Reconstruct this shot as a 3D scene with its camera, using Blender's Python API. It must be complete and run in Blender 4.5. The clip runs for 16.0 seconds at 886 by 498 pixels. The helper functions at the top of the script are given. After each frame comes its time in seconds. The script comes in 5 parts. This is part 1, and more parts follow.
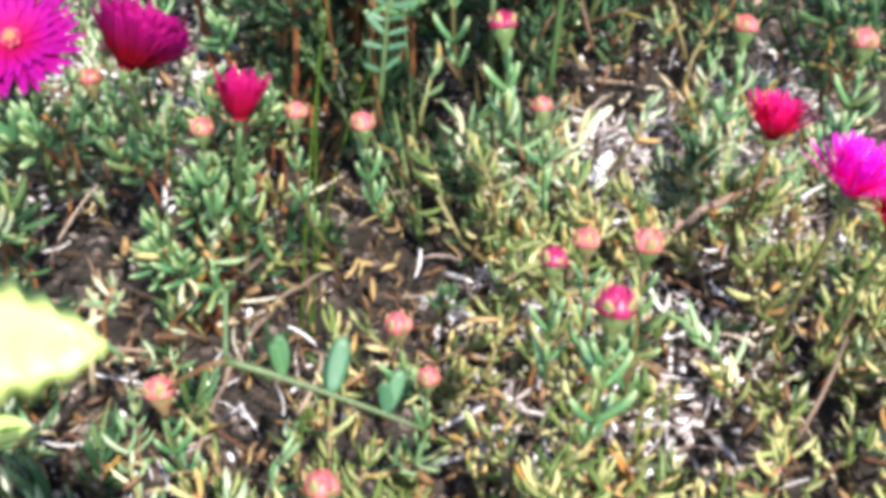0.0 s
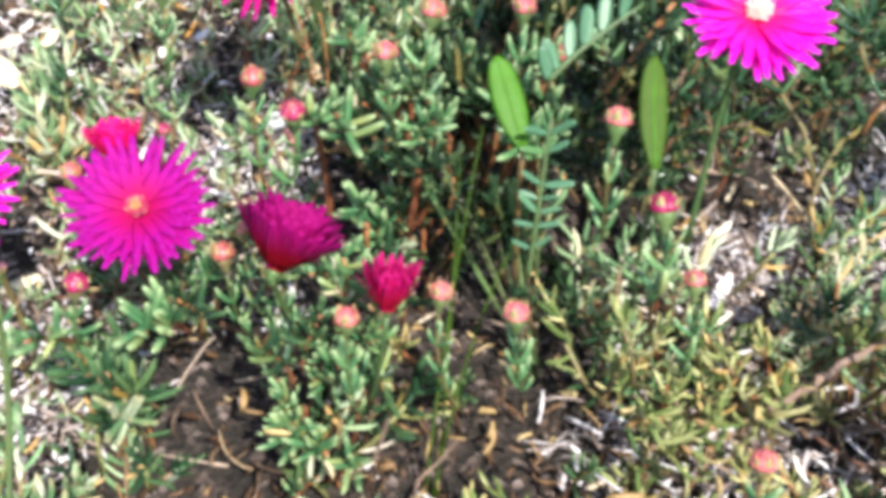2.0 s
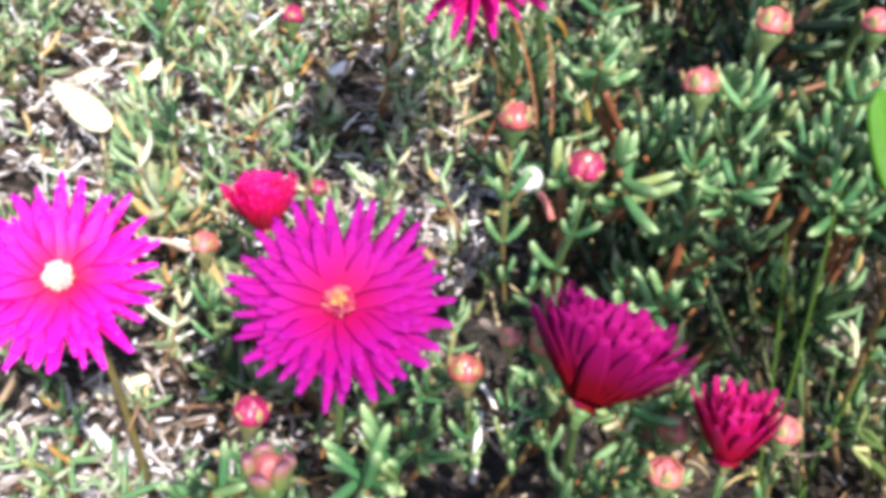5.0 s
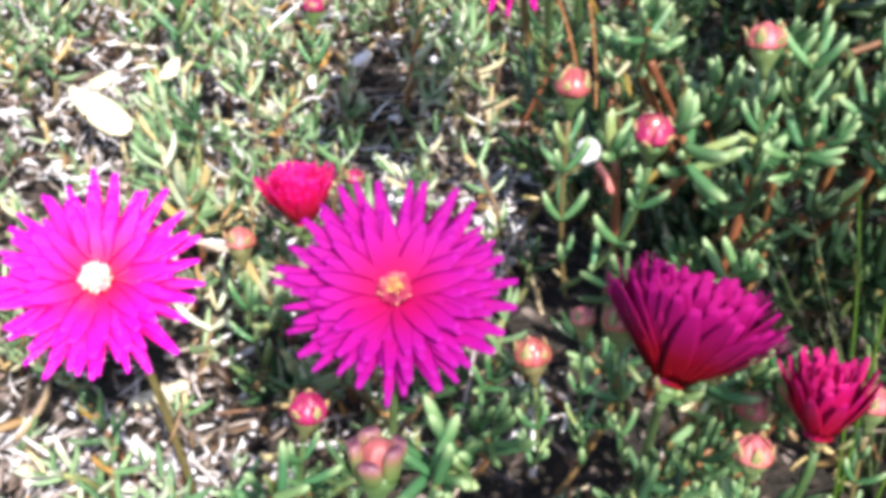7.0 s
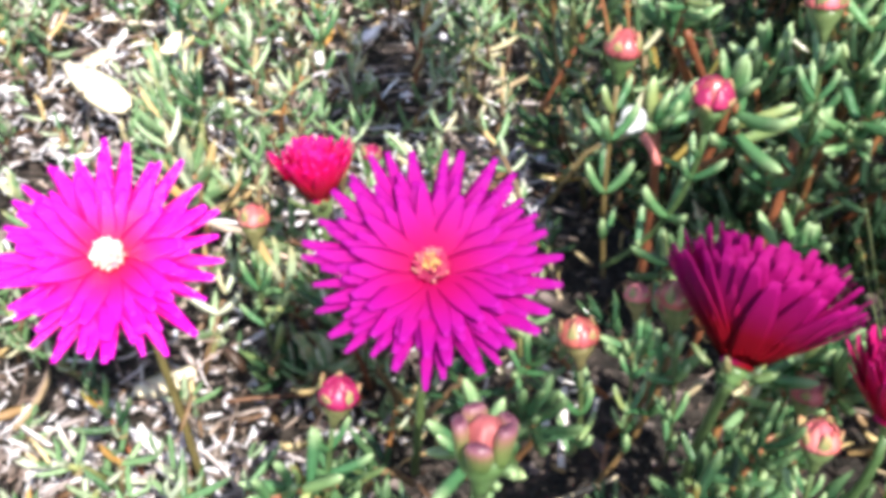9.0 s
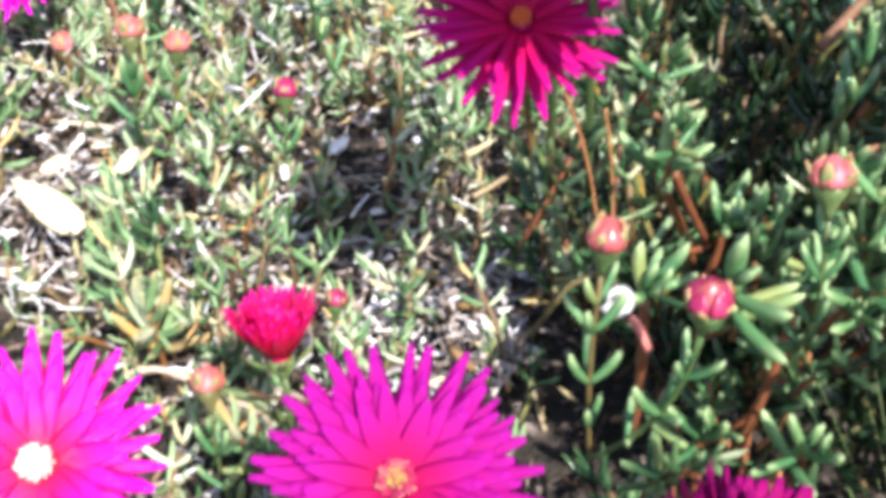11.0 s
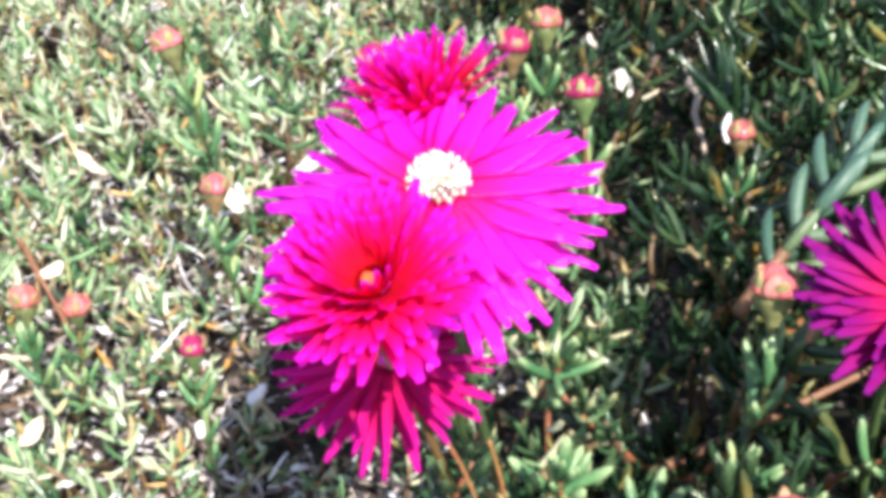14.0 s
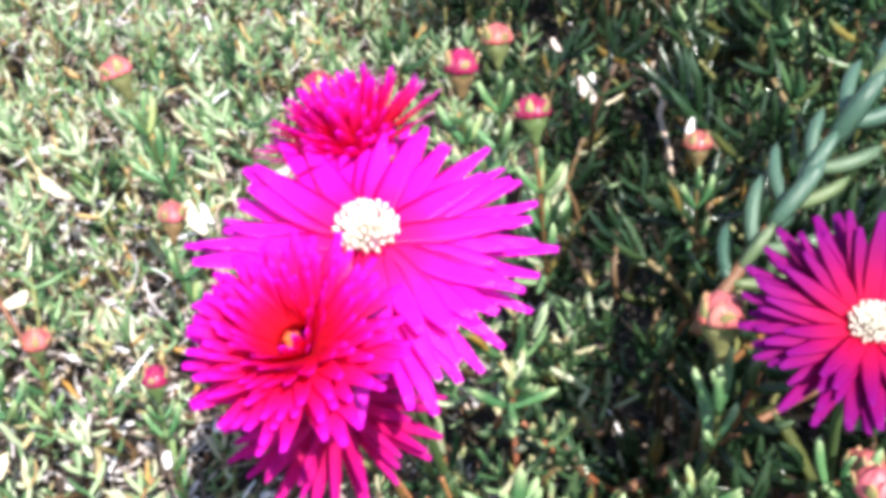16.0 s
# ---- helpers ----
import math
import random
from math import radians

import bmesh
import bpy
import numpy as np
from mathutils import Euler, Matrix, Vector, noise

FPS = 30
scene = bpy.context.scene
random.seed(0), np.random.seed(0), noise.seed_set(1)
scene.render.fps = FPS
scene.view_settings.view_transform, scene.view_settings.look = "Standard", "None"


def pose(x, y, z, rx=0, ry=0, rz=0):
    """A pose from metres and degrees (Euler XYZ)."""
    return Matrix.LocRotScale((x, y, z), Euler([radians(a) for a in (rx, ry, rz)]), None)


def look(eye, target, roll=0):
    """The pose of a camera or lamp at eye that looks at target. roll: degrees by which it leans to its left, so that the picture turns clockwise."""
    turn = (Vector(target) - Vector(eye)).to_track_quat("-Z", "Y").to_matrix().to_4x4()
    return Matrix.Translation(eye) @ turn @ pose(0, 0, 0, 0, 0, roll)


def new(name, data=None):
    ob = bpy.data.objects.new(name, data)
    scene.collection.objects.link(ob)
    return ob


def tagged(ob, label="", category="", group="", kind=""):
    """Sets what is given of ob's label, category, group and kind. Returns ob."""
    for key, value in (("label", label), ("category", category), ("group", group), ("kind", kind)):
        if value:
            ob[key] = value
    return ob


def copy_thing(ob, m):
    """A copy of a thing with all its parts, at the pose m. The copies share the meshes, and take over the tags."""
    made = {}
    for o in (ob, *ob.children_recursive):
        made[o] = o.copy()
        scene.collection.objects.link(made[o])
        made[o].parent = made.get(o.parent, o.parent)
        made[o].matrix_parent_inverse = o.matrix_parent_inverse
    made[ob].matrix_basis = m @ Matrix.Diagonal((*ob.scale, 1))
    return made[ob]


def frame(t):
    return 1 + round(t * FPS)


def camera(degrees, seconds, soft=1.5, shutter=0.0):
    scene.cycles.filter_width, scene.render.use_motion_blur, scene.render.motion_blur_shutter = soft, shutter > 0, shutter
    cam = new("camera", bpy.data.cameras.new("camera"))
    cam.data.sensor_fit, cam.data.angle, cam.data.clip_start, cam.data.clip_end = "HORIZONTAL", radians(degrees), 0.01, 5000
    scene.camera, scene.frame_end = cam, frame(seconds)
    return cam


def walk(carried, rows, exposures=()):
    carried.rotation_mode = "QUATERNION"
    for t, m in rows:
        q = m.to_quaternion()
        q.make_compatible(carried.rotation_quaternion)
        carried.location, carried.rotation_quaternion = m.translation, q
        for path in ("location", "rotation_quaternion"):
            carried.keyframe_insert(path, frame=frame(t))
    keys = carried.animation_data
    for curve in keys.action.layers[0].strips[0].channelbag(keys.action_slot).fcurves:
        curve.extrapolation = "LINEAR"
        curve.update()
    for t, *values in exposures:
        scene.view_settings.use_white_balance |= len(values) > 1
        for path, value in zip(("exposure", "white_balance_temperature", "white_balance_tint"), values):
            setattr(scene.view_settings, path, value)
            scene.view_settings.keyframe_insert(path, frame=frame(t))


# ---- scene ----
cam = camera(42.0, 16.0, soft=5.3, shutter=0.6)
EXPOSURES = [(0.0, 1.20), (1.5, 1.15), (4.5, 1.16), (8.0, 1.22), (12.5, 1.28), (16.0, 1.23)]
PATH = [
    (0, (0.1268, -0.1546, 0.2813), (0.1274, 0.0400, 0.1244), 2.10),
    (0.5, (0.1199, -0.1436, 0.3018), (0.1211, 0.0479, 0.1412), 2.96),
    (1, (0.1107, -0.1297, 0.3227), (0.1109, 0.0573, 0.1567), 2.74),
    (1.5, (0.0958, -0.1136, 0.3275), (0.0969, 0.0721, 0.1601), 2.90),
    (2, (0.0794, -0.0942, 0.3244), (0.0814, 0.0908, 0.1562), 3.05),
    (2.5, (0.0687, -0.0766, 0.3134), (0.0674, 0.1096, 0.1465), 2.76),
    (3, (0.0560, -0.0605, 0.3054), (0.0541, 0.1256, 0.1385), 2.78),
    (3.5, (0.0413, -0.0482, 0.2910), (0.0412, 0.1415, 0.1281), 3.15),
    (4, (0.0313, -0.0325, 0.2806), (0.0312, 0.1581, 0.1188), 2.83),
    (4.5, (0.0219, -0.0203, 0.2695), (0.0222, 0.1723, 0.1101), 3.26),
    (4.7, (0.0169, -0.0153, 0.2665), (0.0184, 0.1773, 0.1060), 3.60),
    (7, (0.0021, -0.0054, 0.2514), (0.0022, 0.1871, 0.0919), 0.40),
    (7.5, (0.0023, -0.0025, 0.2487), (0.0016, 0.1892, 0.0882), -0.16),
    (8, (0.0000, 0.0000, 0.2450), (-0.0000, 0.1915, 0.0843), -0.00),
    (10.3, (-0.0150, 0.0215, 0.2373), (-0.0053, 0.2152, 0.0779), 2.30),
    (10.5, (-0.0127, 0.0271, 0.2400), (-0.0029, 0.2207, 0.0821), 1.96),
    (11, (-0.0045, 0.0385, 0.2478), (0.0028, 0.2340, 0.0922), 0.78),
    (11.5, (0.0024, 0.0495, 0.2543), (0.0078, 0.2469, 0.1011), -0.24),
    (12, (0.0101, 0.0610, 0.2616), (0.0137, 0.2597, 0.1100), -1.22),
    (12.5, (0.0179, 0.0711, 0.2660), (0.0195, 0.2714, 0.1164), -2.00),
    (13, (0.0222, 0.0778, 0.2711), (0.0238, 0.2792, 0.1231), -2.44),
    (13.5, (0.0263, 0.0839, 0.2764), (0.0276, 0.2851, 0.1279), -3.46),
    (14, (0.0300, 0.0904, 0.2824), (0.0313, 0.2910, 0.1331), -4.36),
    (14.5, (0.0306, 0.0944, 0.2875), (0.0333, 0.2940, 0.1369), -5.00),
    (15, (0.0323, 0.0970, 0.2896), (0.0356, 0.2962, 0.1386), -5.39),
    (15.5, (0.0378, 0.0977, 0.2873), (0.0397, 0.2969, 0.1363), -6.07),
    (16, (0.0408, 0.0978, 0.2869), (0.0426, 0.2967, 0.1354), -6.41),
]
walk(cam, [(t, look(e, g, r)) for t, e, g, r in PATH], EXPOSURES)

# ---------------------------------------------------------------- light
SUN_DIR = Vector((0.24, -0.58, 0.78)).normalized()      # towards the sun: high, behind the camera
world = bpy.data.worlds.new("sky")
scene.world = world
world.use_nodes = True
wn = world.node_tree.nodes
wn.clear()
sky = wn.new("ShaderNodeTexSky")
sky.sky_type = "NISHITA"
sky.sun_disc = False
sky.sun_elevation = math.asin(SUN_DIR.z)
sky.sun_rotation = math.atan2(SUN_DIR.x, SUN_DIR.y)
bg = wn.new("ShaderNodeBackground")
bg.inputs["Strength"].default_value = 0.130
wout = wn.new("ShaderNodeOutputWorld")
world.node_tree.links.new(sky.outputs["Color"], bg.inputs["Color"])
world.node_tree.links.new(bg.outputs["Background"], wout.inputs["Surface"])
sun_data = bpy.data.lights.new("sun", "SUN")
sun_data.energy = 5.0
sun_data.angle = radians(0.55)
sun_data.color = (1.0, 0.95, 0.86)
sun = new("sun", sun_data)
sun.matrix_world = look(SUN_DIR * 5, (0, 0, 0))


# ---------------------------------------------------------------- materials
def material(name):
    m = bpy.data.materials.new(name)
    m.use_nodes = True
    nt = m.node_tree
    nt.nodes.clear()
    return m, nt, nt.nodes, nt.links


def ramp(nodes, stops):
    r = nodes.new("ShaderNodeValToRGB")
    e = r.color_ramp.elements
    while len(e) < len(stops):
        e.new(0.5)
    for k, (p, c) in enumerate(stops):
        e[k].position = p
        e[k].color = (*c, 1)
    return r


def surface(name, stops, pick="object", rough=0.45, translucent=0.0, scale=500.0, grain=0.35, bump=0.25, spec=0.5, bump_dist=0.0004, tip=None):
    """Colour picked per piece from a ramp, broken up by fine grain at two scales, with fine relief."""
    m, nt, n, l = material(name)
    out = n.new("ShaderNodeOutputMaterial")
    b = n.new("ShaderNodeBsdfPrincipled")
    tc = n.new("ShaderNodeTexCoord")
    r = ramp(n, stops)
    if pick == "object":
        info = n.new("ShaderNodeObjectInfo")
        l.new(info.outputs["Random"], r.inputs["Fac"])
    else:
        info = n.new("ShaderNodeNewGeometry")
        l.new(info.outputs["Random Per Island"], r.inputs["Fac"])
    colour = r.outputs["Color"]
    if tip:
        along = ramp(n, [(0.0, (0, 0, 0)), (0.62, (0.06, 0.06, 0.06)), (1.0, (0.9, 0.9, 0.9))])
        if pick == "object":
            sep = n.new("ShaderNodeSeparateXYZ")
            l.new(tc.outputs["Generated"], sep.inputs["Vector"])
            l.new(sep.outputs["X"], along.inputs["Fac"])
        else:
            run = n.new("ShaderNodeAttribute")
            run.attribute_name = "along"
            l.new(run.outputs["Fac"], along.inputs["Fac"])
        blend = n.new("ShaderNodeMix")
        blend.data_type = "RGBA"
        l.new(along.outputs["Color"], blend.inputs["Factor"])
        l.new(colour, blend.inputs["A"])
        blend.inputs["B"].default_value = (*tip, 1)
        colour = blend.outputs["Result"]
    fine = n.new("ShaderNodeTexNoise")
    fine.inputs["Scale"].default_value = scale
    fine.inputs["Detail"].default_value = 4
    l.new(tc.outputs["Object"], fine.inputs["Vector"])
    broad = n.new("ShaderNodeTexNoise")
    broad.inputs["Scale"].default_value = scale * 0.17
    l.new(tc.outputs["Object"], broad.inputs["Vector"])
    add = n.new("ShaderNodeMath")
    add.operation = "ADD"
    l.new(fine.outputs["Fac"], add.inputs[0])
    l.new(broad.outputs["Fac"], add.inputs[1])
    mr = n.new("ShaderNodeMapRange")
    mr.inputs["From Min"].default_value = 0.6
    mr.inputs["From Max"].default_value = 1.4
    mr.inputs["To Min"].default_value = 1 - grain
    mr.inputs["To Max"].default_value = 1 + grain
    l.new(add.outputs[0], mr.inputs["Value"])
    mul = n.new("ShaderNodeVectorMath")
    mul.operation = "SCALE"
    l.new(colour, mul.inputs[0])
    l.new(mr.outputs["Result"], mul.inputs["Scale"])
    l.new(mul.outputs["Vector"], b.inputs["Base Color"])
    b.inputs["Roughness"].default_value = rough
    b.inputs["Specular IOR Level"].default_value = spec
    bp = n.new("ShaderNodeBump")
    bp.inputs["Strength"].default_value = bump
    bp.inputs["Distance"].default_value = bump_dist
    l.new(fine.outputs["Fac"], bp.inputs["Height"])
    l.new(bp.outputs["Normal"], b.inputs["Normal"])
    if translucent:
        tr = n.new("ShaderNodeBsdfTranslucent")
        l.new(mul.outputs["Vector"], tr.inputs["Color"])
        mix = n.new("ShaderNodeMixShader")
        mix.inputs["Fac"].default_value = translucent
        l.new(b.outputs["BSDF"], mix.inputs[1])
        l.new(tr.outputs["BSDF"], mix.inputs[2])
        l.new(mix.outputs["Shader"], out.inputs["Surface"])
    else:
        l.new(b.outputs["BSDF"], out.inputs["Surface"])
    return m


def petal_surface(name, stops, translucent=0.50, rough=0.26, spec=0.3):
    """Pigment that runs from the petal's base to its tip, with fine veins along it."""
    m, nt, n, l = material(name)
    out = n.new("ShaderNodeOutputMaterial")
    b = n.new("ShaderNodeBsdfPrincipled")
    tc = n.new("ShaderNodeTexCoord")
    sep = n.new("ShaderNodeSeparateXYZ")
    l.new(tc.outputs["Generated"], sep.inputs["Vector"])
    r = ramp(n, stops)
    l.new(sep.outputs["X"], r.inputs["Fac"])
    mp = n.new("ShaderNodeMapping")
    mp.inputs["Scale"].default_value = (90, 2600, 900)
    l.new(tc.outputs["Object"], mp.inputs["Vector"])
    vein = n.new("ShaderNodeTexNoise")
    vein.inputs["Scale"].default_value = 1.0
    vein.inputs["Detail"].default_value = 3
    l.new(mp.outputs["Vector"], vein.inputs["Vector"])
    info = n.new("ShaderNodeObjectInfo")
    add = n.new("ShaderNodeMath")
    add.operation = "MULTIPLY_ADD"
    add.inputs[1].default_value = 0.5
    l.new(info.outputs["Random"], add.inputs[0])
    l.new(vein.outputs["Fac"], add.inputs[2])
    mr = n.new("ShaderNodeMapRange")
    mr.inputs["From Min"].default_value = 0.35
    mr.inputs["From Max"].default_value = 1.15
    mr.inputs["To Min"].default_value = 0.92
    mr.inputs["To Max"].default_value = 1.06
    l.new(add.outputs[0], mr.inputs["Value"])
    mul = n.new("ShaderNodeVectorMath")
    mul.operation = "SCALE"
    l.new(r.outputs["Color"], mul.inputs[0])
    l.new(mr.outputs["Result"], mul.inputs["Scale"])
    l.new(mul.outputs["Vector"], b.inputs["Base Color"])
    b.inputs["Roughness"].default_value = rough
    b.inputs["Specular IOR Level"].default_value = spec
    bp = n.new("ShaderNodeBump")
    bp.inputs["Strength"].default_value = 0.35
    bp.inputs["Distance"].default_value = 0.0003
    l.new(vein.outputs["Fac"], bp.inputs["Height"])
    l.new(bp.outputs["Normal"], b.inputs["Normal"])
    tr = n.new("ShaderNodeBsdfTranslucent")
    l.new(mul.outputs["Vector"], tr.inputs["Color"])
    mix = n.new("ShaderNodeMixShader")
    mix.inputs["Fac"].default_value = translucent
    l.new(b.outputs["BSDF"], mix.inputs[1])
    l.new(tr.outputs["BSDF"], mix.inputs[2])
    l.new(mix.outputs["Shader"], out.inputs["Surface"])
    return m


PALE_GREENS = [(0.0, (0.09, 0.20, 0.09)), (0.3, (0.21, 0.37, 0.17)), (0.58, (0.40, 0.53, 0.31)), (0.84, (0.69, 0.72, 0.57)), (0.95, (0.70, 0.60, 0.35)), (1.0, (0.60, 0.32, 0.08))]
FRESH = [(0.0, (0.010, 0.036, 0.018)), (0.3, (0.018, 0.057, 0.027)), (0.6, (0.031, 0.086, 0.040)), (0.82, (0.070, 0.150, 0.062)), (0.95, (0.16, 0.22, 0.08)), (1.0, (0.36, 0.20, 0.04))]
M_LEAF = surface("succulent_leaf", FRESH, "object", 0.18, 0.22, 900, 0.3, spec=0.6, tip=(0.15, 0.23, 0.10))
# Two darker leaf copies: shade over the right-hand growth, put into the colour.
M_LEAF_SHADED_MAT = surface("succulent_leaf_shaded_mass", [(0.0, (0.006, 0.019, 0.009)), (0.35, (0.011, 0.030, 0.013)), (0.65, (0.017, 0.043, 0.019)), (0.88, (0.034, 0.066, 0.025)), (0.96, (0.10, 0.10, 0.03)), (1.0, (0.22, 0.12, 0.03))], "island", 0.22, 0.12, 900, 0.3, spec=0.5, tip=(0.045, 0.08, 0.042))
M_LEAF_SHADE = surface("succulent_leaf_shaded", [(0.0, (0.008, 0.024, 0.012)), (0.4, (0.015, 0.040, 0.020)), (0.75, (0.026, 0.060, 0.030)), (0.93, (0.065, 0.105, 0.042)), (1.0, (0.22, 0.13, 0.04))], "object", 0.22, 0.12, 900, 0.3, spec=0.5, tip=(0.08, 0.13, 0.06))
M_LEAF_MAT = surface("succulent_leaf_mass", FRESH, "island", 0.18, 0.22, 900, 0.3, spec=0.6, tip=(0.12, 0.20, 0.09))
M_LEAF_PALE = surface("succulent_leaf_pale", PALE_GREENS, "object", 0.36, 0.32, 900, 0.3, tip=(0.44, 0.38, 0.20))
M_LEAF_PALE_MAT = surface("succulent_leaf_pale_mass", PALE_GREENS, "island", 0.36, 0.32, 900, 0.3)
DRY_GREENS = [(0.0, (0.06, 0.11, 0.03)), (0.3, (0.15, 0.21, 0.06)), (0.58, (0.33, 0.37, 0.14)), (0.82, (0.60, 0.58, 0.30)), (0.93, (0.60, 0.42, 0.16)), (1.0, (0.40, 0.18, 0.05))]
M_LEAF_DRY = surface("succulent_leaf_dry", DRY_GREENS, "object", 0.38, 0.25, 900, 0.3, tip=(0.55, 0.46, 0.20))
M_LEAF_DRY_MAT = surface("succulent_leaf_dry_mass", DRY_GREENS, "island", 0.38, 0.25, 900, 0.3)
M_STEM = surface("red_brown_stem", [(0.0, (0.13, 0.042, 0.02)), (0.5, (0.24, 0.080, 0.035)), (1.0, (0.30, 0.14, 0.05))], "object", 0.5, 0, 1200, 0.35)
M_STEM_MAT = surface("red_brown_stem_mass", [(0.0, (0.07, 0.035, 0.02)), (0.5, (0.14, 0.085, 0.04)), (1.0, (0.18, 0.20, 0.07))], "island", 0.55, 0, 1200, 0.35)
M_GRASS = surface("pale_grass", [(0.0, (0.10, 0.20, 0.07)), (0.6, (0.20, 0.32, 0.12)), (1.0, (0.36, 0.42, 0.20))], "object", 0.35, 0.3, 1200, 0.2)
M_STALK = surface("green_stalk", [(0.0, (0.055, 0.105, 0.035)), (0.6, (0.085, 0.115, 0.040)), (1.0, (0.18, 0.085, 0.035))], "object", 0.45, 0.08, 1000, 0.25)
M_SEPAL = surface("sepal", [(0.0, (0.09, 0.16, 0.055)), (0.6, (0.14, 0.18, 0.070)), (1.0, (0.24, 0.15, 0.075))], "object", 0.4, 0.12, 900, 0.3)
M_BUD_RED = surface("bud_skin", [(0.0, (0.30, 0.075, 0.055)), (0.5, (0.36, 0.090, 0.080)), (1.0, (0.33, 0.065, 0.075))], "object", 0.32, 0.08, 300, 0.5)
M_BUD_CORAL = surface("bud_coral", [(0.0, (0.44, 0.11, 0.09)), (0.5, (0.46, 0.10, 0.13)), (1.0, (0.50, 0.18, 0.15))], "object", 0.5, 0.15, 350, 0.5)
M_BUD_MAGENTA = surface("bud_magenta", [(0.0, (0.24, 0.010, 0.055)), (1.0, (0.34, 0.012, 0.10))], "object", 0.38, 0.12, 900, 0.35)
M_PETAL = petal_surface("petal_magenta", [(0.0, (0.90, 0.010, 0.16)), (0.30, (0.93, 0.010, 0.34)), (0.60, (0.95, 0.012, 0.62)), (1.0, (0.93, 0.016, 0.80))], 0.5, 0.2, 0.5)
M_PETAL_RED = petal_surface("petal_crimson", [(0.0, (0.90, 0.018, 0.04)), (0.45, (0.94, 0.012, 0.13)), (0.72, (0.94, 0.012, 0.36)), (1.0, (0.92, 0.014, 0.80))], 0.66, 0.4, 0.15)
# Red to purple pigment, darkened further for the shadow lying on this flower.
M_PETAL_PURPLE_SHADED = petal_surface("petal_purple_shaded", [(0.0, (0.22, 0.003, 0.006)), (0.35, (0.25, 0.003, 0.018)), (0.62, (0.29, 0.004, 0.09)), (1.0, (0.38, 0.005, 0.18))], 0.45, 0.5, 0.1)
M_PETAL_WINE = petal_surface("petal_wine", [(0.0, (0.72, 0.006, 0.10)), (0.4, (0.72, 0.006, 0.18)), (0.7, (0.70, 0.007, 0.27)), (1.0, (0.68, 0.009, 0.38))], 0.58, 0.4, 0.15)
M_PETAL_PINK = petal_surface("petal_pink", [(0.0, (0.90, 0.015, 0.06)), (0.35, (0.93, 0.012, 0.25)), (0.7, (0.94, 0.012, 0.50)), (1.0, (0.92, 0.014, 0.75))])
# The violet is skylit shade on a magenta flower, put into the colour.
M_PETAL_VIOLET_SHADE = petal_surface("petal_violet_shade", [(0.0, (0.74, 0.010, 0.06)), (0.35, (0.54, 0.007, 0.11)), (0.65, (0.37, 0.006, 0.17)), (1.0, (0.27, 0.006, 0.25))], 0.50, 0.4, 0.12)
M_LOBE_TIP = petal_surface("sepal_lobe", [(0.0, (0.08, 0.15, 0.04)), (0.5, (0.15, 0.17, 0.06)), (0.78, (0.22, 0.12, 0.08)), (0.93, (0.19, 0.07, 0.10)), (1.0, (0.06, 0.015, 0.03))], 0.1, 0.35)
M_SEPAL_TIP = petal_surface("sepal_green", [(0.0, (0.09, 0.15, 0.05)), (0.5, (0.17, 0.21, 0.08)), (0.85, (0.34, 0.26, 0.12)), (1.0, (0.44, 0.22, 0.13))], 0.15, 0.4)
M_BUD_RIB = surface("bud_ribbed", [(0.0, (0.34, 0.08, 0.055)), (0.5, (0.30, 0.07, 0.075)), (1.0, (0.34, 0.10, 0.10))], "object", 0.5, 0.08, 300, 0.35)
# Deep crimson, part of the shade on the small flower mixed into it.
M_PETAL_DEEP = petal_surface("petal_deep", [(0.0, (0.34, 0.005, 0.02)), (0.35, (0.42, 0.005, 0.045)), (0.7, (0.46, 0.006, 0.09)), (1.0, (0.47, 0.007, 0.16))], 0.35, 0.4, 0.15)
# Deeper than the lit flowers: shade over its lower half is averaged in.
M_PETAL_MID = petal_surface("petal_mid", [(0.0, (0.48, 0.006, 0.09)), (0.35, (0.50, 0.006, 0.17)), (0.65, (0.50, 0.007, 0.28)), (1.0, (0.46, 0.009, 0.36))], 0.50, 0.45, 0.12)
M_PETAL_CRIMSON = petal_surface("petal_pure_crimson", [(0.0, (0.36, 0.010, 0.02)), (0.4, (0.72, 0.010, 0.07)), (0.8, (0.84, 0.010, 0.19)), (1.0, (0.86, 0.012, 0.36))])
M_STAMEN = surface("stamen_white", [(0.0, (0.84, 0.80, 0.68)), (1.0, (0.86, 0.84, 0.78))], "island", 0.5, 0.25, 900, 0.15)
M_STAMEN_YELLOW = surface("stamen_yellow", [(0.0, (0.75, 0.42, 0.10)), (0.5, (0.78, 0.55, 0.20)), (1.0, (0.75, 0.30, 0.16))], "island", 0.5, 0.25, 900, 0.2)
M_STAMEN_PINK = surface("stamen_pink", [(0.0, (0.60, 0.03, 0.16)), (0.7, (0.66, 0.08, 0.20)), (1.0, (0.74, 0.30, 0.28))], "island", 0.5, 0.25, 900, 0.2)
M_STAMEN_ORANGE = surface("stamen_orange", [(0.0, (0.78, 0.12, 0.04)), (0.5, (0.80, 0.22, 0.06)), (1.0, (0.76, 0.10, 0.05))], "island", 0.5, 0.25, 900, 0.2)
M_STRAW = surface("dry_straw", [(0.0, (0.30, 0.21, 0.12)), (0.35, (0.48, 0.38, 0.25)), (0.7, (0.62, 0.54, 0.42)), (1.0, (0.72, 0.68, 0.62))], "object", 0.65, 0.1, 500, 0.35)
